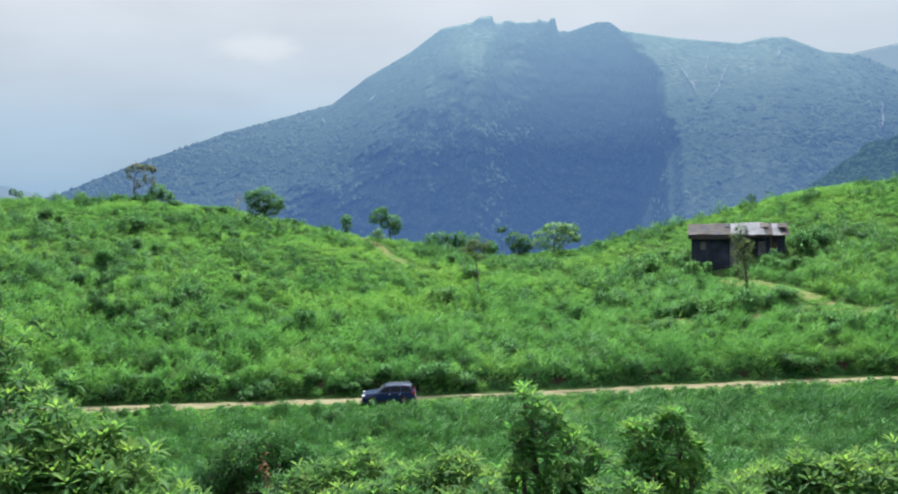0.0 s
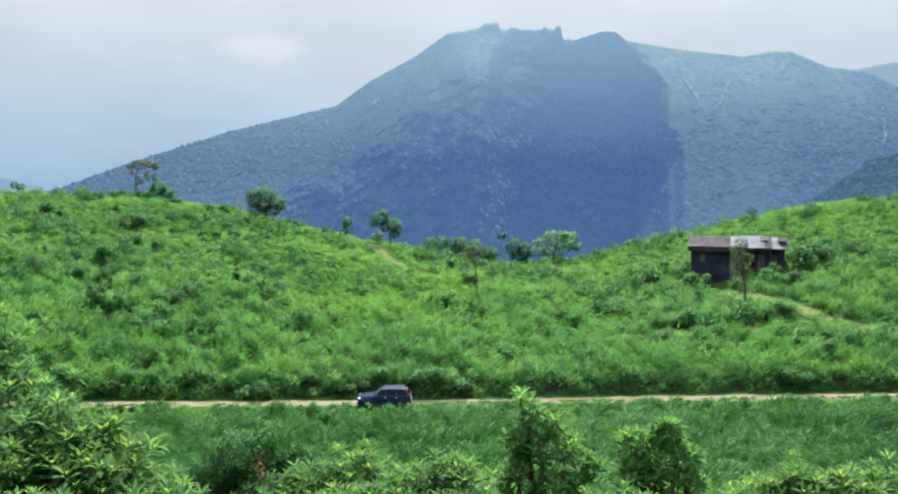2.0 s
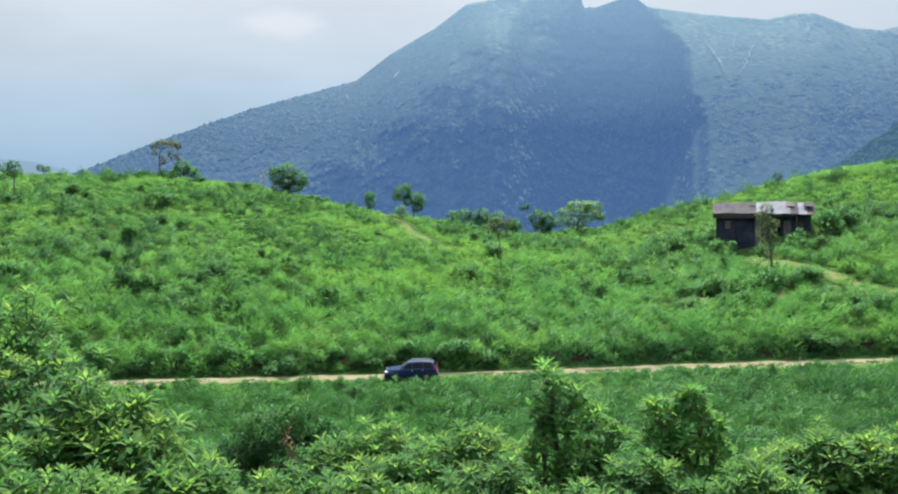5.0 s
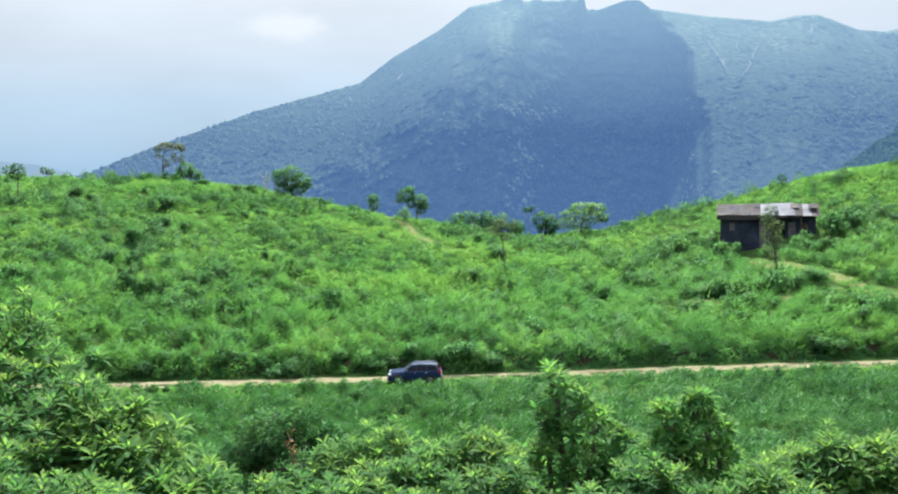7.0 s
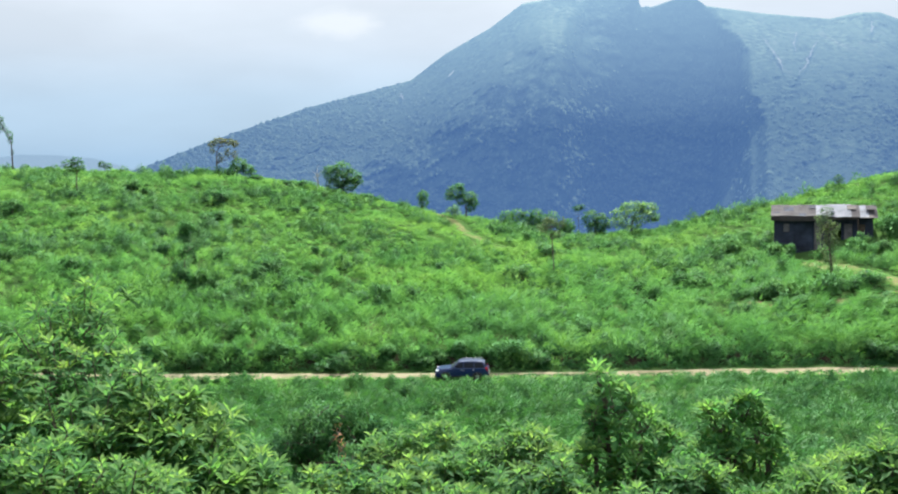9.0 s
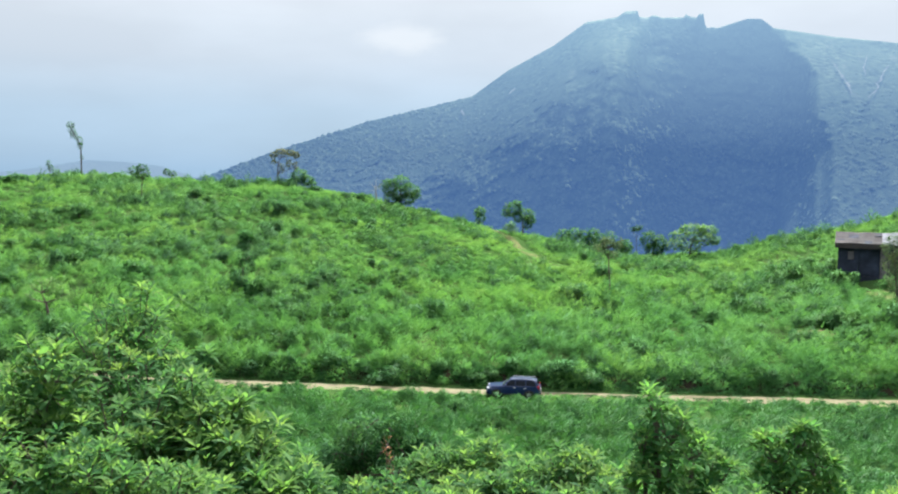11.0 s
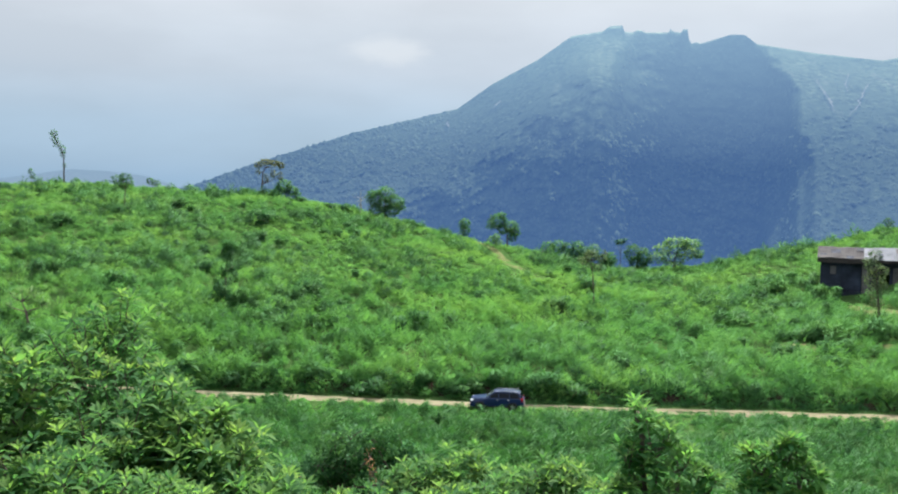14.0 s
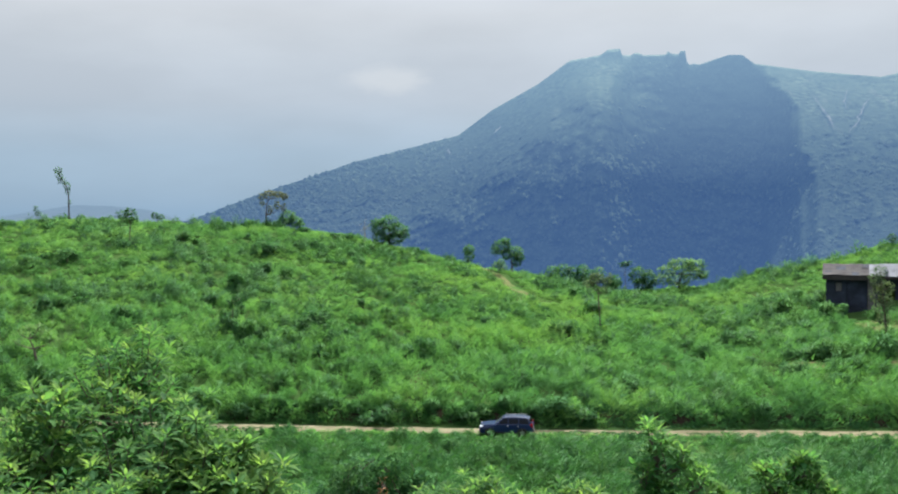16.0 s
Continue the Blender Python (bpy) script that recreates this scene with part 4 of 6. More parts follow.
def tree(name, x, y, height, trunk_line, blobs, leaves, leaf, material, label, seed, trunk_r=0.09, group="", grow=1.0, wood_material=None, lift=0.35):
    """A tree in its own metres: a trunk along trunk_line, limbs to each clump, and leaves."""
    rng = np.random.default_rng(seed)
    ob = thing(name, x, y, float(surface(x, y)), 0, grow)
    n = len(trunk_line)
    wood = [tube([(a, b, c - (0.3 if k == 0 else 0)) for k, (a, b, c) in enumerate(trunk_line)], [trunk_r * (1 - 0.75 * k / (n - 1)) for k in range(n)], 7)]
    for c, r in blobs:
        j = min(range(1, n), key=lambda k: (Vector(trunk_line[k]) - Vector(c)).length + (2.0 if trunk_line[k][2] > c[2] else 0))
        p, q = Vector(trunk_line[j]), Vector(c)
        bend = p.lerp(q, 0.5) + Vector((rng.uniform(-0.12, 0.12), rng.uniform(-0.12, 0.12), -0.05))
        wood.append(tube([p, bend, q], (trunk_r * 0.4, trunk_r * 0.28, 0.015), 5))
        for _ in range(3):
            e = q + Vector(rng.normal(size=3)) * max(r) * 0.5
            wood.append(tube([q, q.lerp(e, 0.5) + Vector((0, 0, 0.04)), e], (0.018, 0.013, 0.006), 4))
    raw_mesh("trunk", *join(wood), wood_material or M_BARK, ob)
    v, f, mass = leaf_cloud(blobs, leaves, leaf, leaf * 0.5, rng, lift=lift)
    raw_mesh("crown", v, f, material, ob, True, mass)
    return tagged(ob, label, "tree", group)


def hill_trees():
    # flat-topped tree with a bare lower stem and a bush at its foot
    tree("tree", -42.5, 134.4, 4.6, [(-1.6, 0, 0), (-1.7, 0, 1.6), (-1.6, 0, 3.0), (-1.3, 0, 3.6)],
         [((-2.1, 0, 3.9), (0.5, 0.5, 0.35)), ((-1.2, 0.2, 4.3), (0.8, 0.6, 0.28)), ((-0.1, 0, 4.15), (0.8, 0.6, 0.3)), ((0.6, 0, 3.9), (0.45, 0.4, 0.3)), ((-2.2, 0, 3.1), (0.25, 0.25, 0.3)), ((-0.3, 0, 2.9), (0.3, 0.3, 0.5)), ((0.5, 0, 2.6), (0.3, 0.3, 0.5)), ((-1.2, 0, 2.4), (0.25, 0.25, 0.5))],
         1000, 0.22, M_DRYLEAF, "thin flat-topped tree on the hill crest", 41, 0.11, grow=1.22)
    tree("tree", -41.2, 134.2, 2.2, [(0, 0, 0), (0.1, 0, 0.7), (0.1, 0, 1.2)], [((0, 0, 1.6), (1.0, 0.8, 0.8)), ((0.9, 0, 1.1), (0.8, 0.6, 0.6)), ((-0.6, 0, 1.0), (0.5, 0.5, 0.6)), ((1.5, 0, 0.6), (0.5, 0.5, 0.5))],
         1100, 0.26, M_DARKLEAF, "low round green tree on the hill crest", 42, 0.07, grow=1.2)
    tree("tree", -26.1, 133.0, 3.9, [(0, 0, 0), (0.05, 0, 0.8), (0.1, 0, 1.6), (0.1, 0, 2.4)],
         [((-1.2, 0, 2.6), (1.1, 1.0, 0.95)), ((0.1, 0.2, 3.2), (1.25, 1.1, 0.8)), ((1.4, 0, 2.2), (1.15, 1.0, 0.8)), ((0.0, -0.3, 1.8), (1.5, 1.1, 0.7)), ((-1.6, 0.1, 3.1), (0.6, 0.6, 0.5)), ((2.0, 0, 1.7), (0.6, 0.6, 0.5)), ((-0.9, -0.2, 1.2), (1.1, 0.9, 0.7)), ((0.9, -0.2, 1.1), (1.2, 0.9, 0.7))],
         3000, 0.28, M_DARKLEAF, "round dense dark green tree on the crest", 43, 0.14, grow=1.14)
    tree("tree", -14.2, 129.0, 2.4, [(0, 0, 0), (0, 0, 0.5), (0.05, 0, 1.3)], [((0, 0, 1.9), (0.62, 0.6, 0.6)), ((0.1, 0, 1.1), (0.6, 0.6, 0.7))], 620, 0.24, M_DARKLEAF, "small upright green tree on the crest", 44, 0.07, grow=1.1)
    tree("tree", -8.3, 127.0, 4.5, [(0.1, 0, 0), (0.15, 0, 1.2), (0.0, 0, 2.2), (-0.3, 0, 3.0)],
         [((-1.1, 0, 3.5), (1.1, 0.9, 0.85)), ((-1.9, 0, 3.0), (0.6, 0.6, 0.5)), ((0.5, 0, 2.8), (0.95, 0.9, 0.7)), ((1.0, 0.1, 2.2), (0.7, 0.7, 0.6)), ((-0.6, 0, 4.1), (0.5, 0.5, 0.35)), ((-0.4, 0, 2.4), (0.7, 0.6, 0.6)), ((0.7, 0, 1.5), (0.6, 0.6, 0.6))],
         1900, 0.26, M_DARKLEAF, "two-lobed green tree beside the footpath", 45, 0.12, grow=1.08)
    tree("tree", -9.6, 121.2, 2.0, [(0, 0, 0), (0.05, 0, 0.6), (0.1, 0, 1.1)], [((-0.3, 0, 1.2), (0.5, 0.4, 0.4)), ((0.4, 0, 1.5), (0.5, 0.4, 0.4)), ((0.7, 0, 0.9), (0.5, 0.4, 0.4))], 380, 0.24, M_PALELEAF, "small straggly tree beside the footpath", 46, 0.05)
    for k, (x, y, h, w) in enumerate(((-2.0, 125.6, 2.0, 1.4), (0.6, 125.4, 2.3, 1.2), (2.6, 125.2, 2.4, 1.3), (5.0, 124.9, 1.9, 1.0))):
        tree("tree", x, y, h, [(0, 0, 0), (0.1, 0, 0.6), (0.1, 0, 1.1)], [((-w * 0.4, 0, h * 0.55), (w * 0.55, 0.7, h * 0.3)), ((w * 0.4, 0, h * 0.62), (w * 0.55, 0.7, h * 0.32)), ((0, 0, h * 0.4), (w * 0.6, 0.7, 0.5))],
             620, 0.26, M_SHRUB if k % 2 else M_DARKLEAF, "low spreading tree in the saddle", 47 + k, 0.06, "saddle trees", 1.25)
    tree("tree", 8.9, 124.7, 3.0, [(0, 0, 0), (0, 0, 0.8), (0.1, 0, 1.6)], [((-0.5, 0, 1.9), (0.9, 0.9, 1.0)), ((0.6, 0, 1.5), (0.9, 0.8, 1.0)), ((0.1, 0, 0.9), (1.1, 0.9, 0.7))], 1400, 0.26, M_DEEPLEAF, "dark dense round tree in the saddle", 52, 0.1, grow=1.15)
    tree("tree", 13.2, 124.6, 3.9, [(0.2, 0, 0), (0.3, 0, 0.9), (0.5, 0, 1.8), (0.8, 0, 2.5)],
         [((0.6, 0, 3.1), (1.5, 1.0, 0.55)), ((2.0, 0, 2.9), (1.2, 1.0, 0.55)), ((-0.9, 0, 2.3), (1.1, 0.9, 0.6)), ((1.6, 0, 1.9), (1.4, 1.0, 0.6)), ((-1.6, 0, 1.3), (1.0, 0.8, 0.6)), ((0.2, 0, 1.1), (1.3, 0.9, 0.6)), ((2.7, 0, 1.9), (0.7, 0.7, 0.5))],
         2300, 0.26, M_PALELEAF, "wide pale green tree in the saddle", 53, 0.12, grow=1.15)
    # a leafless pale tree beside the round one
    tree("tree", -29.6, 133.2, 3.4, [(0, 0, 0), (0.05, 0, 1.0), (-0.05, 0, 1.9), (0.0, 0, 2.8)], [((-0.7, 0, 2.6), (0.5, 0.3, 0.5)), ((0.1, 0, 3.3), (0.4, 0.3, 0.4)), ((0.8, 0, 2.7), (0.5, 0.3, 0.5)), ((0.5, 0, 2.0), (0.4, 0.3, 0.3)), ((-0.5, 0, 1.7), (0.4, 0.3, 0.3))],
         40, 0.16, M_DRYLEAF, "bare pale-branched tree on the crest", 66, 0.14, wood_material=M_PALEBARK)
    # the top of a tree that stands behind the saddle
    tree("tree", 7.3, 136.0, 7, [(0, 0, 0), (0.05, 0, 2.5), (0, 0, 5.0), (0.05, 0, 6.7)], [((0, 0, 6.7), (0.55, 0.5, 0.35)), ((0.5, 0, 6.85), (0.35, 0.3, 0.25)), ((-0.5, 0, 6.6), (0.35, 0.3, 0.25))],
         260, 0.24, M_DEEPLEAF, "top of a thin tree behind the saddle", 65, 0.06)
    # slender trees on the slope
    tree("tree", 2.6, 95.2, 6.2, [(0, 0, 0), (0.0, 0, 1.4), (-0.1, 0, 2.8), (-0.15, 0, 3.9), (-0.3, 0, 5.0)],
         [((-1.0, 0, 5.0), (0.6, 0.5, 0.35)), ((-0.3, 0, 5.7), (0.7, 0.5, 0.35)), ((0.6, 0, 5.2), (0.6, 0.5, 0.35)), ((-0.4, 0, 4.6), (0.5, 0.4, 0.35)), ((0.3, 0, 4.3), (0.4, 0.4, 0.4)), ((1.0, 0, 5.7), (0.3, 0.3, 0.25))],
         1000, 0.2, M_GREYLEAF, "slender open-crowned tree standing in the grass", 54, 0.11)
    tree("tree", 27.7, 89.0, 6.7, [(0.15, 0, 0), (0.05, 0, 1.2), (-0.1, 0, 2.6), (-0.3, 0, 4.4), (-0.4, 0, 6.0)],
         [((-0.45, 0, 6.0), (0.55, 0.5, 0.6)), ((-0.6, 0, 5.0), (0.7, 0.6, 0.6)), ((0.1, 0, 4.5), (0.7, 0.6, 0.6)), ((-0.8, 0, 3.8), (0.6, 0.5, 0.6)), ((0.1, 0, 3.4), (0.6, 0.5, 0.5)), ((-0.4, 0, 2.6), (0.6, 0.5, 0.5)), ((-0.2, 0, 1.7), (0.55, 0.5, 0.5)), ((-1.1, 0, 5.4), (0.4, 0.4, 0.4))],
         1500, 0.19, M_GREYLEAF, "slender grey-green tree standing before the shed", 55, 0.12)
    tree("tree", 40.1, 126.4, 1.6, [(0, 0, 0), (0, 0, 0.5), (0, 0, 1.0)], [((0, 0, 1.2), (0.5, 0.4, 0.45)), ((0.2, 0, 0.7), (0.45, 0.4, 0.4))], 260, 0.22, M_DEEPLEAF, "small dark tree on the skyline", 56, 0.05)
    tree("tree", 39.2, 111.8, 2.4, [(0, 0, 0), (0, 0, 1.0), (0.05, 0, 1.9)], [((0, 0, 2.1), (0.3, 0.3, 0.4)), ((0.05, 0, 1.5), (0.25, 0.25, 0.3))], 160, 0.2, M_DARKLEAF, "thin young tree on the grass slope", 57, 0.04)
    tree("tree", -60.5, 132.6, 1.7, [(0, 0, 0), (0, 0, 0.6), (0.1, 0, 1.1)], [((-0.4, 0, 1.2), (0.5, 0.4, 0.4)), ((0.5, 0, 0.9), (0.6, 0.4, 0.4))], 300, 0.24, M_DEEPLEAF, "low dark bush on the crest", 58, 0.05)
    # tall bare-stemmed tree, leaning, with tufts of leaves high up
    tree("tree", -72.8, 130.0, 8.0, [(0, 0, 0), (0.0, 0, 2.0), (0.0, 0, 4.0), (-0.35, 0, 5.2), (-1.1, 0, 6.3), (-1.5, 0, 7.4)],
         [((-1.55, 0, 7.5), (0.55, 0.45, 0.5)), ((-1.3, 0, 6.6), (0.55, 0.45, 0.5)), ((-0.9, 0, 5.9), (0.5, 0.4, 0.45)), ((-0.15, 0, 5.2), (0.5, 0.4, 0.55)), ((-0.1, 0, 4.5), (0.35, 0.3, 0.5)), ((0.1, 0, 2.9), (0.15, 0.15, 0.3))],
         520, 0.22, M_DEEPLEAF, "tall thin leaning tree with tufted crown", 59, 0.12)
    tree("tree", -71.0, 130.0, 1.0, [(0, 0, 0), (0, 0, 0.3), (0, 0, 0.6)], [((0, 0, 0.6), (0.6, 0.5, 0.5))], 220, 0.22, M_DEEPLEAF, "low dark bush on the crest", 60, 0.04)
    tree("tree", -77.0, 128.6, 2.4, [(0, 0, 0), (0.05, 0, 0.9), (-0.1, 0, 1.6)], [((-0.1, 0, 2.0), (0.3, 0.3, 0.4)), ((0.2, 0, 1.4), (0.4, 0.3, 0.35))], 200, 0.2, M_DEEPLEAF, "small dark tree on the skyline", 61, 0.05)
    tree("tree", -56.6, 115.8, 3.9, [(0, 0, 0), (0.0, 0, 1.1), (0.1, 0, 2.1), (-0.1, 0, 2.9)], [((-0.9, 0, 3.1), (0.6, 0.5, 0.4)), ((0.1, 0, 3.4), (0.6, 0.5, 0.35)), ((0.5, 0, 2.8), (0.4, 0.4, 0.5)), ((-0.3, 0, 2.5), (0.4, 0.4, 0.4))],
         460, 0.24, M_DEEPLEAF, "thin umbrella-crowned tree on the upper slope", 62, 0.08, grow=1.2)
    tree("tree", -54.4, 132.6, 1.5, [(0, 0, 0), (0, 0, 0.5), (0.1, 0, 0.9)], [((-0.4, 0, 1.0), (0.4, 0.4, 0.5)), ((0.5, 0, 0.7), (0.6, 0.4, 0.4))], 260, 0.22, M_DEEPLEAF, "low dark bush on the crest", 63, 0.05)
    # thin trees among the scrub of the western slope
    tree("tree", -32.6, 87.4, 3.2, [(0, 0, 0), (0.02, 0, 0.9), (0.06, 0, 1.7), (0.3, 0, 2.5)], [((0.1, 0, 2.75), (0.55, 0.45, 0.4)), ((0.75, 0, 2.9), (0.65, 0.5, 0.5)), ((-0.2, 0, 2.4), (0.35, 0.3, 0.3)), ((0.0, 0, 0.7), (0.55, 0.5, 0.45))],
         700, 0.18, M_DEEPLEAF, "thin leaning tree with a small dark crown", 67, 0.06, grow=1.1)
    tree("tree", -23.5, 87.3, 2.2, [(0, 0, 0), (0.0, 0, 0.8), (0.05, 0, 1.5)], [((-0.1, 0, 1.9), (0.3, 0.3, 0.4)), ((0.1, 0, 1.3), (0.35, 0.3, 0.4)), ((0.0, 0, 0.7), (0.4, 0.35, 0.4))],
         460, 0.18, M_DEEPLEAF, "narrow upright dark bush on the slope", 68, 0.05, grow=1.1)
    # half-bare spreading tree on the lower slope
    tree("tree", -47.0, 77.8, 3.4, [(0, 0, 0), (-0.05, 0, 1.0), (-0.2, 0, 1.6), (-0.5, 0, 2.3)],
         [((-1.2, 0, 2.6), (0.6, 0.5, 0.3)), ((-0.6, 0.2, 3.0), (0.7, 0.5, 0.3)), ((0.5, 0, 2.7), (0.8, 0.5, 0.35)), ((1.2, 0, 2.2), (0.5, 0.5, 0.3)), ((-1.6, 0, 2.0), (0.4, 0.4, 0.3)), ((0.2, 0, 3.1), (0.5, 0.4, 0.25))],
         520, 0.16, M_PALELEAF, "half-bare spreading tree on the lower slope", 64, 0.14, grow=1.25)


hill_trees()


# ---- leafy bushes on the near slope ----
def lance_leaves(base, way, up, length, width, rng):
    """Lance-shaped leaves folded along the midrib and curving down to the tip: four triangles each."""
    n = len(base)
    side = unit(np.cross(way, up))
    nrm = np.cross(side, way)
    mid = base + way * (length * 0.5)[:, None]
    tip = base + way * length[:, None] - nrm * (length * rng.uniform(-0.02, 0.16, n))[:, None]
    a = mid + side * (width / 2)[:, None] + nrm * (width * 0.22)[:, None]
    b = mid - side * (width / 2)[:, None] + nrm * (width * 0.22)[:, None]
    v = np.stack([base, a, mid, b, tip], 1).reshape(-1, 3)
    i = np.arange(n)[:, None] * 5
    nrm = unit(nrm * np.where(nrm[:, 2:] < 0, -1, 1) + (0, 0, 0.25))
    fold = unit(np.stack([nrm, nrm - side * 0.35, nrm, nrm + side * 0.35, nrm + way * 0.3], 1).reshape(-1, 3))
    return v, np.concatenate([i + (0, 1, 2), i + (0, 2, 3), i + (2, 1, 4), i + (2, 4, 3)]), fold


def lance_bush(x, y, blobs, tips, label, seed, leaf=0.175, young_share=0.62, material=None, name="bush", fill=280):
    """A bush of forked stems ending in whorls of long leaves. blobs: clumps (dx, dy, height, radius) over its foot."""
    rng = np.random.default_rng(seed)
    z0 = float(surface(x, y))
    ob = thing(name, x, y, z0)
    wood, bases, ways, ups, sizes = [], [], [], [], []
    share = np.array([b[3] ** 2 for b in blobs])
    for (dx, dy, h, r), k in zip(blobs, np.maximum(7, 1.05 * tips * share / share.sum()).astype(int)):
        foot = Vector((dx * 0.25, dy * 0.25, -0.2))
        fork = Vector((dx * 0.8, dy * 0.8, max(h - r * 1.3, h * 0.35)))
        wood.append(tube([foot, foot.lerp(fork, 0.5) + Vector((rng.uniform(-0.1, 0.1), rng.uniform(-0.1, 0.1), 0)), fork], (0.05, 0.038, 0.028), 6))
        for _ in range(k):
            d = Vector(rng.normal(size=3)).normalized()
            d.z = abs(d.z) * 0.85 - 0.05 if rng.uniform() < 0.72 else d.z * 0.8
            tip = Vector((dx, dy, h)) + d * r * (rng.uniform(0.55, 1.15) if rng.uniform() < 0.8 else rng.uniform(1.1, 1.5))
            start = fork.lerp(Vector((dx, dy, h)), rng.uniform(0, 0.8))
            bend = start.lerp(tip, 0.6) + Vector((0, 0, -0.08))
            if rng.uniform() < 0.5:
                wood.append(tube([start, bend, tip], (0.014, 0.010, 0.006), 4))
            axis = (tip - bend).normalized() * 0.5 + Vector((0, 0, 0.9))
            axis = np.array(axis.normalized())
            n = int(rng.integers(10, 15))
            a = np.arange(n) * 2.4 + rng.uniform(0, 6)
            s = np.array(Vector(axis).orthogonal().normalized())
            u = np.cross(axis, s)
            ring = np.cos(a)[:, None] * s + np.sin(a)[:, None] * u
            rise = np.linspace(-0.2, 1.35, n)
            ways.append(unit(ring + axis * rise[:, None] + rng.normal(size=(n, 3)) * 0.07))
            ups.append(np.repeat(axis[None], n, 0))
            bases.append(np.array(tip) + axis * (np.linspace(-0.35, 0.05, n) * leaf)[:, None] + ring * 0.015)
            sizes.append(leaf * rng.uniform(0.75, 1.2) * np.linspace(1.12, 0.72, n))
    whorls = len(bases)
    # older leaves fill the clumps
    for dx, dy, h, r in blobs:
        n = int(fill * r ** 1.6)
        d = unit(rng.normal(size=(n, 3)))
        bases.append(np.array((dx, dy, h - 0.1 * r)) + d * (r * rng.uniform(0.2, 1.0, n) ** 0.6)[:, None])
        ways.append(unit((d * 0.7 + rng.normal(size=(n, 3)) * 0.5) * (1, 1, 0.45)))
        ups.append(unit(rng.normal(size=(n, 3)) * 0.3 + (0, 0, 1)))
        sizes.append(leaf * rng.uniform(0.7, 1.15, n))
    base, way, up, size = (np.concatenate(q) for q in (bases, ways, ups, sizes))
    raw_mesh("stem", *join(wood), M_BARK, ob)
    # young leaves are paler; more of each whorl takes their colour to look sunlit
    young = np.concatenate([np.arange(len(q)) > len(q) * 0.3 for q in bases]) & np.repeat((rng.uniform(size=len(bases)) < young_share) & (np.arange(len(bases)) < whorls), [len(q) for q in bases])
    for who, name_, mat in ((~young, "foliage", material or M_NEARLEAF), (young, "young_leaves", M_YOUNGLEAF)):
        v, f, fold = lance_leaves(base[who], way[who], up[who], size[who], size[who] * rng.uniform(0.28, 0.38, who.sum()), rng)
        raw_mesh(name_, v, f, mat, ob, True, fold)
    return tagged(ob, label, "bush")


